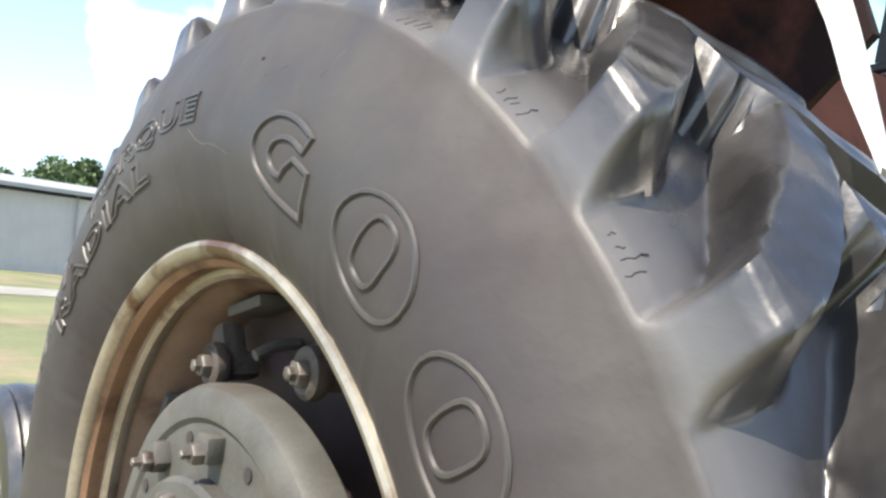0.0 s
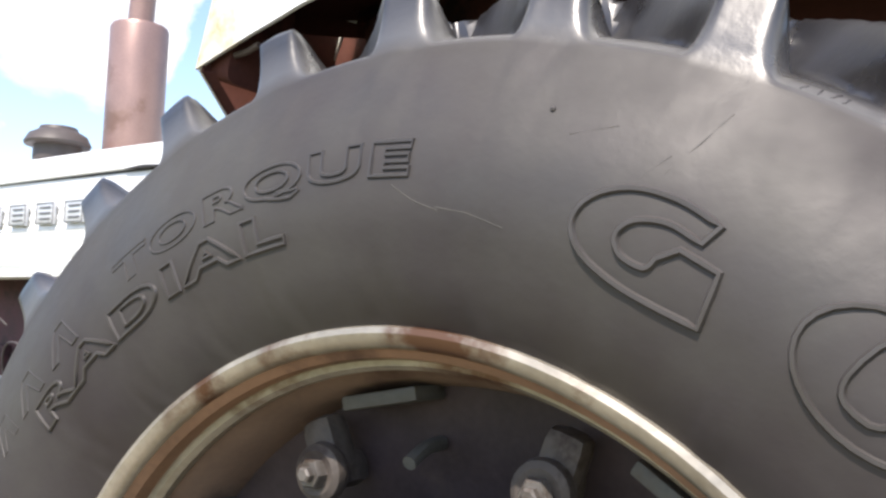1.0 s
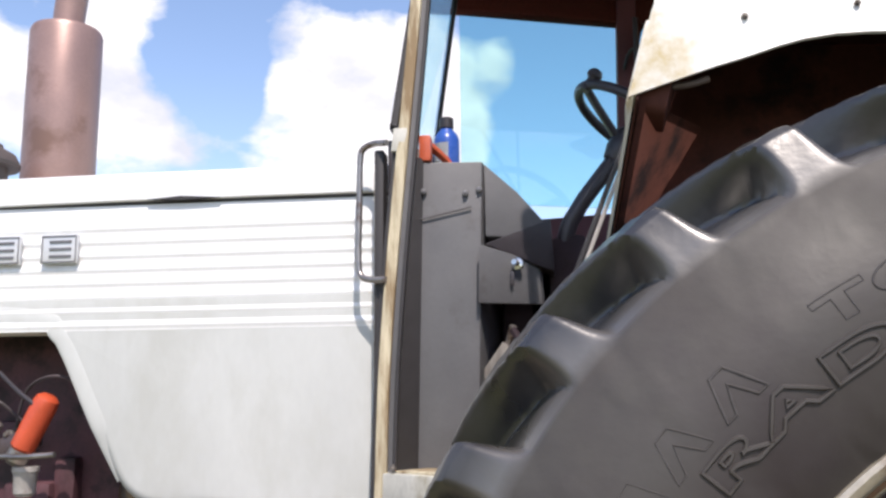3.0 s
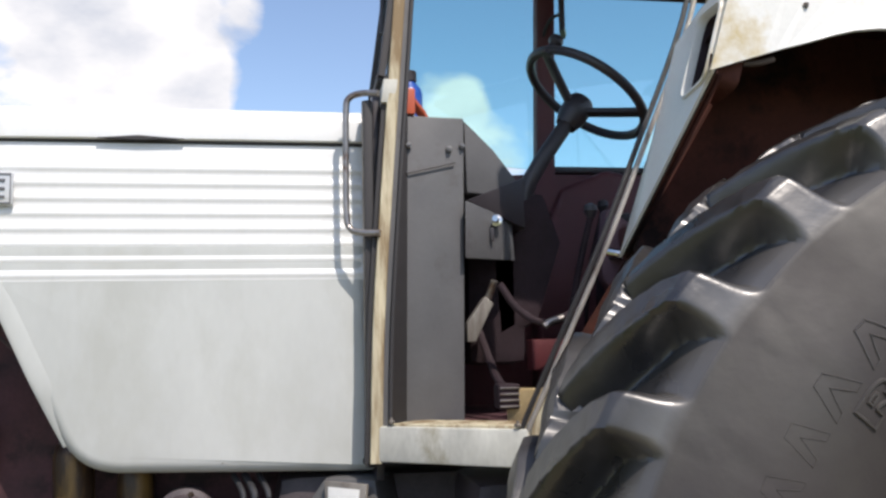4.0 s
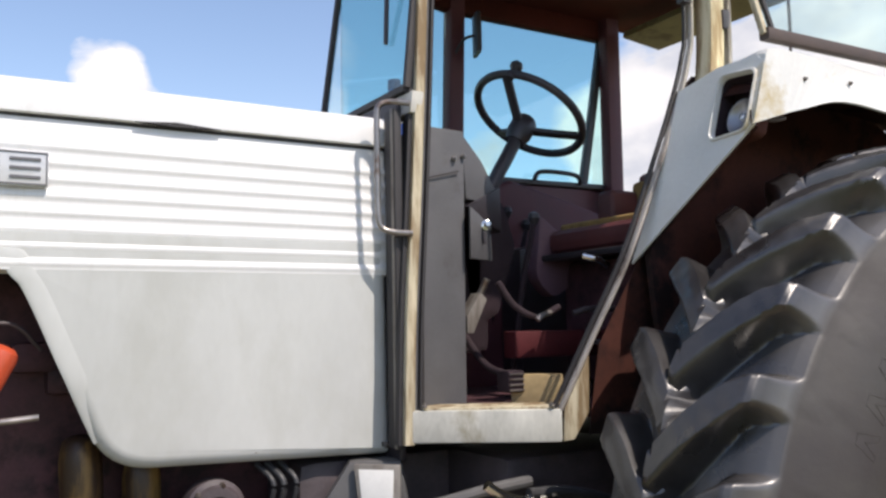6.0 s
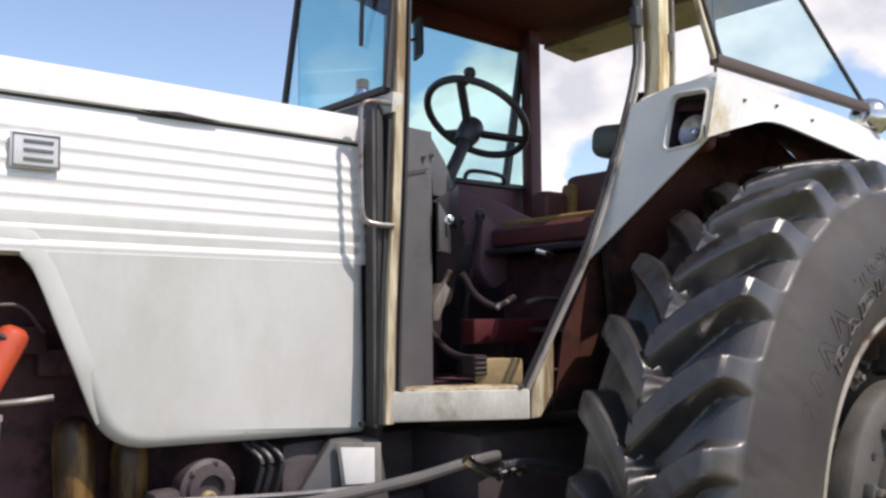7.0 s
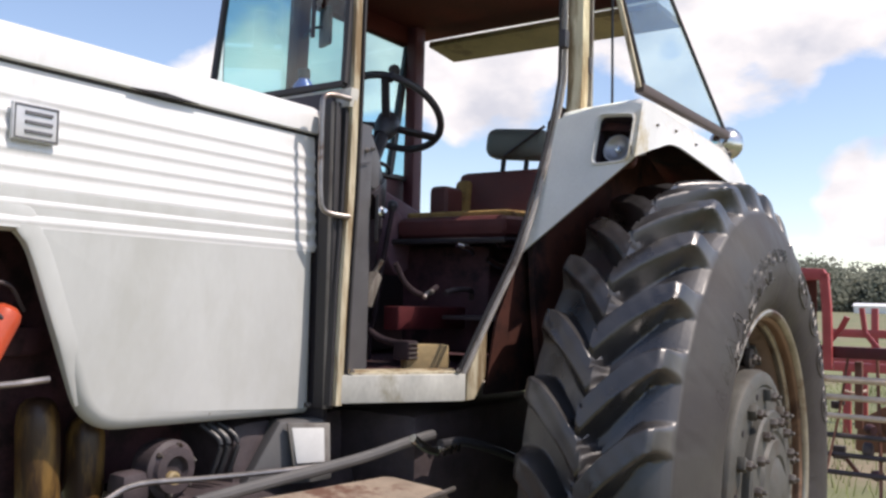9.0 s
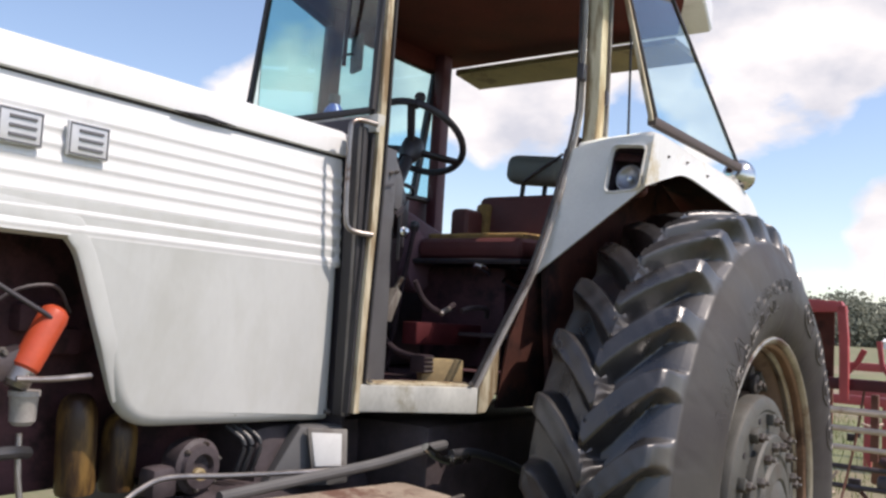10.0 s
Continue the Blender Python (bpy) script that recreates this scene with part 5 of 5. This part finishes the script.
tpart("dash_lower", box((0.30, 0.37, 1.50), (0.14, 0.30, 0.36), 0.03), M_TRIM)
# steering wheel
hub, nrm = Vector((0.521, 0.269, 1.931)), Vector((0.572, 0.049, 0.819)).normalized()
e1 = nrm.cross(Vector((0, 0, 1))).normalized()
e2 = nrm.cross(e1)
R = 0.1585
ring = [hub + nrm * 0.050 + e1 * R * math.cos(t) + e2 * R * math.sin(t) for t in [2 * math.pi * k / 48 for k in range(48)]]
wheel = tpart("steering_wheel", sweep(ring, circle(0.0115, 10), tuple(nrm), True), M_BLACK, label="black three-spoke steering wheel with spinner knob")
sub("wheel_hub", lathe([(0.0005, 0.035), (0.028, 0.032), (0.036, 0.02), (0.036, -0.02), (0.026, -0.05), (0.0005, -0.05)], hub, tuple(nrm), 24), M_BLACK, wheel)
to_knob = Vector((0.449, 0.215, 2.070)) - hub
ta = math.atan2(to_knob.dot(e2), to_knob.dot(e1))
for t in (ta, ta + 2.094, ta - 2.094):
    w_ = e1 * math.cos(t) + e2 * math.sin(t)
    sub("spoke", sweep([hub + w_ * 0.02, hub + w_ * 0.10 + nrm * 0.028, hub + w_ * R + nrm * 0.050], rect(0.026, 0.014, 0.005), tuple(nrm)), M_BLACK, wheel)
kp = hub + nrm * 0.055 + (e1 * math.cos(ta + 0.12) + e2 * math.sin(ta + 0.12)) * R
sub("spinner_knob", lathe([(0.0005, 0.036), (0.013, 0.034), (0.018, 0.026), (0.018, 0.018), (0.010, 0.010), (0.011, -0.02), (0.0005, -0.02)], kp, tuple(nrm), 20), M_BLACK, wheel)
tpart("steering_column", tube([hub - nrm * 0.03, Vector((0.455, 0.25, 1.842)), Vector((0.408, 0.24, 1.776)), Vector((0.375, 0.24, 1.70)), Vector((0.31, 0.26, 1.40))], 0.019, 14), M_BLACK, label="black steering column")
tpart("column_shroud", prism([(0.27, 0.22, 1.70), (0.42, 0.22, 1.72), (0.46, 0.22, 1.60), (0.40, 0.22, 1.42), (0.29, 0.22, 1.36)], (0, 0.14, 0), 0.02), M_TRIM, label="dull black column shroud")
# pedals and levers
pedal = tpart("pedal", box((0.262, -0.010, 1.262), (0.045, 0.050, 0.050), 0.006), M_TRIM, label="black ribbed floor pedal")
for k in range(4):
    sub("pedal_rib", box((0.262, -0.036, 1.243 + 0.012 * k), (0.040, 0.006, 0.004), 0.0015), M_STEEL, pedal)
sub("pedal_arm", tube([(0.262, 0.0, 1.275), (0.265, 0.10, 1.30), (0.25, 0.20, 1.40)], 0.009), M_TRIM, pedal)
clutch = tpart("pedal", prism([(0.200, 0.07, 1.372), (0.218, 0.07, 1.372), (0.258, 0.07, 1.452), (0.240, 0.07, 1.468), (0.200, 0.07, 1.412)], (0.004, 0.05, 0.0), 0.003), M_GRIME, label="worn pale pedal plate")
sub("pedal_arm", tube([(0.262, 0.075, 1.500), (0.246, 0.10, 1.45), (0.23, 0.16, 1.40)], 0.008), M_STEEL, clutch)
tpart("linkage_rod", tube([(0.262, 0.03, 1.49), (0.30, 0.02, 1.435), (0.352, 0.0, 1.407), (0.417, 0.0, 1.431)], 0.008), M_TRIM)
tpart("linkage_pin", tube([(0.345, -0.008, 1.400), (0.358, -0.008, 1.410), (0.385, -0.008, 1.418)], 0.007), M_STEEL)
for x0, y0, top in ((0.70, 0.60, 1.74), (0.76, 0.58, 1.70), (0.544, 0.256, 1.672), (0.86, 0.60, 1.68)):
    lever = tpart("lever", tube([(x0 - 0.08, y0 + 0.02, 1.21), (x0 - 0.05, y0, top - 0.2), (x0, y0, top)], 0.008), M_TRIM, label="black control lever")
    sub("knob", lathe([(0.0005, 0.028), (0.014, 0.022), (0.017, 0.008), (0.010, -0.008), (0.0005, -0.01)], (x0, y0, top), (0, 0, 1), 16), M_BLACK, lever)
tpart("control_box", box((0.92, 0.58, 1.42), (0.5, 0.16, 0.42), 0.03), M_BLACK)
# seat
seat = tpart("seat", box((0.79, 0.10, 1.625), (0.34, 0.40, 0.070), 0.03, Matrix.Rotation(-0.05, 4, "Y"), 3), M_SEAT, label="worn brown vinyl driver seat with torn foam")
sub("backrest", box((0.985, 0.10, 1.735), (0.10, 0.36, 0.20), 0.035, Matrix.Rotation(0.12, 4, "Y"), 3), M_SEAT, seat)
sub("worn_corner", box((0.955, 0.245, 1.735), (0.08, 0.06, 0.14), 0.02, Matrix.Rotation(0.12, 4, "Y"), 3), M_FOAM, seat, "worn olive-brown seat corner")
sub("side_bolster", box((0.865, 0.270, 1.715), (0.11, 0.075, 0.125), 0.025, None, 3), M_SEAT, seat)
sub("seat_foam", box((0.80, 0.10, 1.664), (0.29, 0.37, 0.026), 0.014, Matrix.Rotation(-0.05, 4, "Y"), 3), M_FOAM, seat, "torn yellow-brown foam")
sub("seat_pan", box((0.78, 0.10, 1.583), (0.36, 0.42, 0.018), 0.008, Matrix.Rotation(-0.05, 4, "Y")), M_BLACK, seat)
sub("seat_base", box((0.84, 0.16, 1.40), (0.30, 0.34, 0.34), 0.04), M_ENGINE, seat, "dull maroon seat base")
sub("seat_spring", tube([(0.66, -0.02, 1.52), (0.70, -0.04, 1.50), (0.74, -0.03, 1.515), (0.77, -0.05, 1.49)], 0.010), M_CHROME, seat)
sub("seat_clip", box((0.86, -0.08, 1.545), (0.03, 0.012, 0.016), 0.004), M_CHROME, seat)
sub("headrest", box((1.01, 0.070, 1.930), (0.10, 0.235, 0.105), 0.048, Matrix.Rotation(0.1, 4, "X"), 5), M_PAD, seat, "grey vinyl headrest on two posts")
for dy in (-0.03, 0.06):
    sub("headrest_post", tube([(1.01, 0.07 + dy, 1.895), (1.008, 0.072 + dy, 1.86), (1.0, 0.075 + dy, 1.79)], 0.009), M_BLACK, seat)
sub("headrest_strap", tube([(0.955, 0.10, 1.885), (0.952, 0.03, 1.925), (0.960, -0.05, 1.975)], 0.005), M_BLACK, seat)
tpart("side_shelf", box((0.72, -0.06, 1.345), (0.40, 0.22, 0.012), 0.004), M_GREASE)
tpart("floor_riser", box((0.535, 0.10, 1.342), (0.39, 0.05, 0.065), 0.004), M_REDPAINT, label="red painted floor riser")
tpart("trim_panel", prism([(x, 0.30, z) for x, z in rounded([(0.60, 1.70), (0.70, 1.63), (0.90, 1.60), (0.88, 1.55), (0.74, 1.52), (0.64, 1.46), (0.58, 1.52)], [0.02, 0.04, 0.02, 0.02, 0.03, 0.03, 0.03], 4)], (0, 0.05, 0), 0.008), M_PURPLE, label="faded purple-grey trim panel")
tpart("seat_lever", tube([(0.47, -0.03, 1.552), (0.50, -0.05, 1.542), (0.53, -0.045, 1.530)], 0.009), M_CHROME)
tpart("seat_lever", tube([(0.655, -0.05, 1.572), (0.668, -0.05, 1.560), (0.680, -0.05, 1.556)], 0.006), M_CHROME)
tpart("floor_bracket", tube([(0.46, 0.0, 1.415), (0.50, -0.01, 1.425), (0.58, -0.01, 1.425), (0.60, 0.0, 1.40)], 0.008), M_GREASE)
# right wheel housing inside the cab
tpart("wheel_housing", prism([(0.50, 0.60, 1.19), (0.50, 0.60, 1.60), (0.58, 0.60, 1.80), (0.72, 0.60, 1.855), (0.95, 0.60, 1.80), (1.25, 0.60, 1.72), (1.25, 0.60, 1.19)], (0, 0.09, 0), 0.02, 3), M_MAROON, label="maroon inner wheel housing")

# ---- loose things in the cab
bottle = thing("bottle", (0.108, 0.235, 1.8535), "small blue plastic fluid bottle with dark cap on the console", "bottle")
bb = lathe([(0.0005, 0.0), (0.026, 0.0), (0.030, 0.006), (0.030, 0.095), (0.026, 0.108), (0.013, 0.124), (0.012, 0.13)], (0, 0, 0), (0, 0, 1), 28)
part("body", bb, M_BLUE, bottle)
part("cap", lathe([(0.015, 0.124), (0.017, 0.126), (0.017, 0.148), (0.014, 0.151), (0.0005, 0.151)], (0, 0, 0), (0, 0, 1), 20), M_BLACK, bottle, "black screw cap")
lab = bmesh.new()
for k in range(8):
    a0 = -2.6 + 0.16 * k
    for zz, hh in ((0.060, 0.05),):
        v = [lab.verts.new((0.0308 * math.cos(t), 0.0308 * math.sin(t), z_)) for t, z_ in ((a0, zz - hh / 2), (a0 + 0.16, zz - hh / 2), (a0 + 0.16, zz + hh / 2), (a0, zz + hh / 2))]
        lab.faces.new(v)
bmesh.ops.solidify(lab, geom=lab.faces[:], thickness=0.0006)
part("label", lab, M_LABEL, bottle, "pale printed label", smooth=60)
tray = thing("tool_caddy", (0.083, 0.066, 1.8525), "orange-red plastic holder on the console beside the bottle", "holder")
part("body", box((0, 0, 0.029), (0.026, 0.034, 0.058), 0.006), M_REDBOX, tray)
part("arm", sweep([(0.005, 0.02, 0.045), (0.035, 0.05, 0.020), (0.045, 0.06, 0.006)], rect(0.02, 0.010), (0, 0, 1)), M_REDBOX, tray)
block = thing("wood_block", (0.322, -0.030, 1.2055), "pale wooden block lying on the cab floor", "block")
part("block", box((0, 0, 0.036), (0.118, 0.058, 0.070), 0.006, Matrix.Rotation(-0.66, 4, "Z")), M_WOOD, block)

# ---------------------------------------------------------------- surroundings
shed = thing("shed", (-43.0, 10.0, 2.27), "long white corrugated farm shed with grey low-pitched roof", "shed")
shed.rotation_euler[2] = radians(18)
bm = bmesh.new()
n, length, h = 480, 48.0, 3.75
pts = []
for k in range(n + 1):
    y = -length / 2 + length * k / n
    pts.append((0.012 * (1 if k % 4 in (1, 2) else 0), y))
lowv = [bm.verts.new((x, y, -1.6)) for x, y in pts]
topv = [bm.verts.new((x, y, h)) for x, y in pts]
for k in range(n):
    bm.faces.new((lowv[k], lowv[k + 1], topv[k + 1], topv[k]))
bmesh.ops.solidify(bm, geom=bm.faces[:], thickness=0.02)
part("wall", bm, M_SHED, shed, "white ribbed steel wall", smooth=0)
part("wall", prism([(-12, -24, -1.6), (-0.05, -24, -1.6), (-0.05, -24, 3.9), (-6, -24, 5.0), (-12, -24, 3.9)], (0, 0.1, 0)), M_SHED, shed)
part("wall", prism([(-12, 24, -1.6), (-0.05, 24, -1.6), (-0.05, 24, 3.9), (-6, 24, 5.0), (-12, 24, 3.9)], (0, -0.1, 0)), M_SHED, shed)
part("wall", box((-12, 0, 1.95), (0.1, 48, 3.9), 0), M_SHED, shed)
part("roof", prism([(0.5, -24.3, 3.86), (-6, -24.3, 5.05), (-12.5, -24.3, 3.86), (-12.5, -24.3, 4.06), (-6, -24.3, 5.25), (0.5, -24.3, 4.06)], (0, 48.6, 0)), M_SHEDROOF, shed, "grey sheet roof")
for y in (-18, -12, -6, 0, 6, 12, 18):
    part("downpipe", tube([(0.12, y + 0.9, 3.85), (0.12, y + 0.9, 2.0), (0.12, y + 0.9, 0.0)], 0.05, 8), M_SHEDROOF, shed)
bm = bmesh.new()
edge = [[bm.verts.new((x, y, rise(x, y) + 0.02)) for x in (-27.6, -27.0, -24.6, -24.0)] for y in range(-57, 61, 3)]
for r0, r1 in zip(edge, edge[1:]):
    for k in range(3):
        bm.faces.new((r0[k], r0[k + 1], r1[k + 1], r1[k]))
bmesh.ops.solidify(bm, geom=bm.faces[:], thickness=0.06)
part("road", bm, M_ROAD, label="pale concrete farm track", category="road", kind="structure", smooth=0)


def leaf_cloud(rng, clumps, leaf, spread, facing=None):
    """Many small leaf quads gathered in clumps, facing any way or roughly one way."""
    verts, faces = [], []
    for c, r, count in clumps:
        for _ in range(count):
            v = Vector((rng.gauss(0, 1), rng.gauss(0, 1), rng.gauss(0, 1))).normalized() * r * (0.55 + 0.5 * rng.random())
            v.z *= spread
            p = c + v
            a = Vector((rng.gauss(0, 1), rng.gauss(0, 1), rng.gauss(0, 1))).normalized() * leaf * (0.6 + 0.8 * rng.random())
            b = a.cross(Vector((rng.gauss(0, 1), rng.gauss(0, 1), rng.gauss(0, 1)))).normalized() * a.length * 0.6
            if facing:
                side = Vector((rng.gauss(0, 0.3), rng.gauss(0, 0.3), rng.gauss(0, 0.3))) + facing
                size = a.length
                a = side.cross(a).normalized() * size
                b = side.cross(a).normalized() * size * 0.7
            i = len(verts)
            verts += [p - a, p - b, p + a, p + b]
            faces.append((i, i + 1, i + 2, i + 3))
    return verts, faces


def tree(at, height, seed, label):
    rng = random.Random(seed)
    t = thing("tree", at, label, "tree")
    trunk = tube([(0, 0, 0), (0.05, 0.1, height * 0.25), (-0.1, 0.05, height * 0.5)], height * 0.028, 10)
    clumps = []
    for k in range(22):
        a, r = rng.random() * 6.28, height * (0.06 + 0.24 * rng.random())
        z = height * (0.42 + 0.5 * rng.random())
        r *= 1.0 - 0.6 * max(0, (z / height - 0.6))
        c = Vector((r * math.cos(a), r * math.sin(a), z))
        clumps.append((c, height * (0.08 + 0.07 * rng.random()), 420))
        if k % 3 == 0:
            trunk = tube([(0, 0, height * 0.3), c * 0.5 + Vector((0, 0, height * 0.15)), c], height * 0.010, 6, bm=trunk)
    part("trunk", trunk, M_BARK, t)
    v, f = leaf_cloud(rng, clumps, height * 0.018, 0.8)
    me = bpy.data.meshes.new("crown")
    me.from_pydata([tuple(p) for p in v], [], f)
    me.materials.append(M_LEAF)
    ob = new("crown", me)
    ob.parent = t
    return t


tree((-62, 15.6, 1.9), 9.0, 3, "leafy green tree behind the white shed")
tree((-66, 19.5, 1.7), 9.0, 5, "leafy green tree behind the white shed")
tree((-70, 12.0, 2.1), 8.4, 8, "small green tree behind the white shed")
# far woods behind the field
rng = random.Random(11)
clumps = []
for k in range(380):
    a = radians(-48 + 96 * rng.random())
    d = 290 + 70 * rng.random()
    hh = 10.0 + 6.0 * rng.random() + 2.0 * math.sin(a * 9)
    clumps.append((Vector((d * math.cos(a), d * math.sin(a), hh * 0.45)), hh * 0.55, 700))
v, f = leaf_cloud(rng, clumps, 0.55, 1.0, Vector((-0.75, -0.3, 0.6)))
me = bpy.data.meshes.new("far_woods")
me.from_pydata([tuple(p) for p in v], [], f)
me.materials.append(M_FARLEAF)
tagged(new("far_woods", me), "dark green line of distant woods behind the field", "woods", kind="stuff")
# dry grass tufts round the machines
rng = random.Random(4)
verts, faces = [], []
for k in range(9000):
    x, y = rng.uniform(2.2, 16), rng.uniform(-5, 6)
    h = rng.uniform(0.05, 0.22)
    a = rng.random() * 6.28
    dx, dy = 0.006 * math.cos(a), 0.006 * math.sin(a)
    lx, ly = h * 0.5 * math.cos(a + 1.3), h * 0.5 * math.sin(a + 1.3)
    i = len(verts)
    verts += [(x - dx, y - dy, -0.01), (x + dx, y + dy, -0.01), (x + lx, y + ly, h)]
    faces.append((i, i + 1, i + 2))
me = bpy.data.meshes.new("dry_grass")
me.from_pydata(verts, [], faces)
me.materials.append(M_GRASS)
tagged(new("dry_grass", me), "dry yellow-green grass tufts in the yard", "grass", kind="stuff")

# red tined implement standing behind the tractor
rake = thing("hay_rake", (4.4, -0.6, 0), "red tined field implement with weathered bars", "implement")


def rpart(name, bm, mat, label=""):
    bmesh.ops.transform(bm, matrix=Matrix.Translation((-4.4, 0.6, 0)), verts=bm.verts)
    return part(name, bm, mat, rake, label)


rpart("red_upright", sweep([(4.35, -0.325, 1.02), (4.35, -0.318, 1.40), (4.35, -0.300, 1.61)], rect(0.055, 0.06, 0.008), (1, 0, 0)), M_REDIRON)
rpart("red_upright", box((4.37, 0.02, 1.30), (0.07, 0.07, 0.66), 0.008), M_REDIRON)
rpart("top_plate", prism([(4.32, -0.335, 1.575), (4.32, -0.300, 1.640), (4.32, 0.05, 1.655), (4.32, 0.05, 1.555)], (0.07, 0, 0), 0.006), M_REDIRON, "faded red top plate")
rpart("back_panel", box((4.45, -0.12, 1.36), (0.012, 0.24, 0.46), 0.003), M_WELL)
rpart("cross_beam", box((4.40, -1.4, 1.120), (0.09, 3.2, 0.072), 0.008), M_REDPAINT, "dark red cross beam")
rpart("brace", sweep([(4.45, -0.26, 1.12), (4.45, -0.38, 1.26), (4.45, -0.42, 1.34)], rect(0.035, 0.03), (1, 0, 0)), M_REDIRON)
rpart("brace", sweep([(4.47, -0.60, 1.14), (4.47, -0.52, 1.24), (4.47, -0.50, 1.40)], rect(0.03, 0.03), (1, 0, 0)), M_REDIRON)
rng = random.Random(31)
for z, r_ in ((0.962, 0.022), (0.850, 0.019), (0.735, 0.017)):
    rpart("pale_bar", tube([(4.33, 0.5, z), (4.34, -0.2, z - 0.004), (4.33, -1.4, z - 0.012), (4.33, -2.9, z + 0.01)], r_, 8), M_RUSTBAR)
for z in (0.610, 0.49, 0.38):
    rpart("dark_bar", tube([(4.40, 0.5, z), (4.40, -1.2, z - 0.01), (4.40, -2.8, z)], 0.016, 8), M_GREASE)
for k in range(15):
    y = 0.30 - 0.17 * k + rng.uniform(-0.05, 0.05)
    x = 4.45 + rng.uniform(0, 0.25)
    lean_ = rng.uniform(-0.12, 0.12)
    rpart("tine", tube([(x, y, 1.08), (x - 0.04, y + lean_ * 0.4, 0.75), (x - 0.12, y + lean_, 0.38), (x - 0.24, y + lean_ * 1.3, 0.06)], rng.uniform(0.006, 0.011), 6, 3), M_TINE)
for k in range(9):
    y = 0.15 - 0.29 * k + rng.uniform(-0.06, 0.06)
    rpart("hanger", box((4.50, y, 0.86 + rng.uniform(-0.04, 0.04)), (0.05, 0.045, 0.42), 0.006), M_TINE)
    rpart("bearing", lathe([(0.0005, -0.03), (0.035, -0.03), (0.05, -0.02), (0.05, 0.02), (0.035, 0.03), (0.0005, 0.03)], (4.44, y - 0.06, 0.84 - 0.16 * (k % 3)), (0, 1, 0), 16), M_GREASE)
for y in (0.30, -1.1, -2.5):
    rpart("stand", box((4.46, y, 0.50), (0.06, 0.06, 1.06), 0.006), M_GREASE)
shield_plan = rounded([(-0.42, 0.47), (-0.44, 0.66), (-0.60, 0.775), (-1.75, 0.80), (-1.75, 0.47)], [0.03, 0.05, 0.05, 0.03, 0.03], 4)
rpart("shield", prism([(4.72, y, z) for y, z in shield_plan], (0.03, 0, 0.0), 0.004), M_SHIELD, "rusty brown sheet shield")
for k in range(5):
    rpart("shield_bolt", hexnut((4.715, -0.62 - 0.2 * k, 0.60 + 0.06 * (k % 2)), (-1, 0, 0), 0.018, 0.012), M_GREASE)
for k in range(34):
    y, x, z = rng.uniform(-1.9, 0.3), rng.uniform(4.4, 4.9), rng.uniform(0.30, 0.95)
    kind = k % 4
    if kind == 0:
        rpart("linkage", tube([(x, y, z), (x, y - 0.06, z + rng.uniform(-0.06, 0.06)), (x + 0.05, y - 0.12, z + rng.uniform(-0.1, 0.1))], 0.010, 6, 3), M_RUSTBAR)
    elif kind == 1:
        rpart("bracket", box((x, y, z), (0.04, rng.uniform(0.03, 0.09), rng.uniform(0.04, 0.10)), 0.006), M_GREASE)
    elif kind == 2:
        rpart("coupling", lathe([(0.0005, -0.03), (0.03, -0.03), (0.036, 0.0), (0.03, 0.03), (0.0005, 0.03)], (x, y, z), (rng.uniform(-1, 1), 1, 0.2), 12), M_ENGINE)
    else:
        rpart("strut", box((x, y, z), (0.025, 0.025, rng.uniform(0.1, 0.25)), 0.004, Matrix.Rotation(rng.uniform(-0.9, 0.9), 4, "X")), M_TINE)
# a second red machine further off
cart = thing("red_cart", (9.0, -0.9, 0), "distant red farm machine with open frame", "implement")
for n_, c_, s_ in (("frame_bar", (0, 0, 0.75), (0.10, 3.4, 0.10)), ("frame_bar", (1.2, 0, 0.75), (0.10, 3.4, 0.10)), ("frame_bar", (0.6, -1.6, 0.75), (1.3, 0.10, 0.10)), ("leg", (0, -1.2, 0.37), (0.08, 0.08, 0.74)), ("leg", (0, 1.2, 0.37), (0.08, 0.08, 0.74)), ("leg", (1.2, -1.2, 0.37), (0.08, 0.08, 0.74)), ("leg", (1.2, 1.2, 0.37), (0.08, 0.08, 0.74)), ("mast", (0.0, 0.92, 1.05), (0.07, 0.07, 0.7)), ("top_bar", (0.0, 0.3, 1.12), (0.08, 2.2, 0.09))):
    part(n_, box(c_, s_, 0.01), M_REDIRON, cart)
barn = thing("far_shed", (255, 24, 0), "low pale shed beyond the field", "shed")
part("wall", box((0, 0, 1.0), (6, 26, 2.0), 0.02), M_SHED, barn)
part("roof", prism([(-3.4, -13.3, 1.95), (0, -13.3, 2.7), (3.4, -13.3, 1.95)], (0, 26.6, 0)), M_SHED, barn)
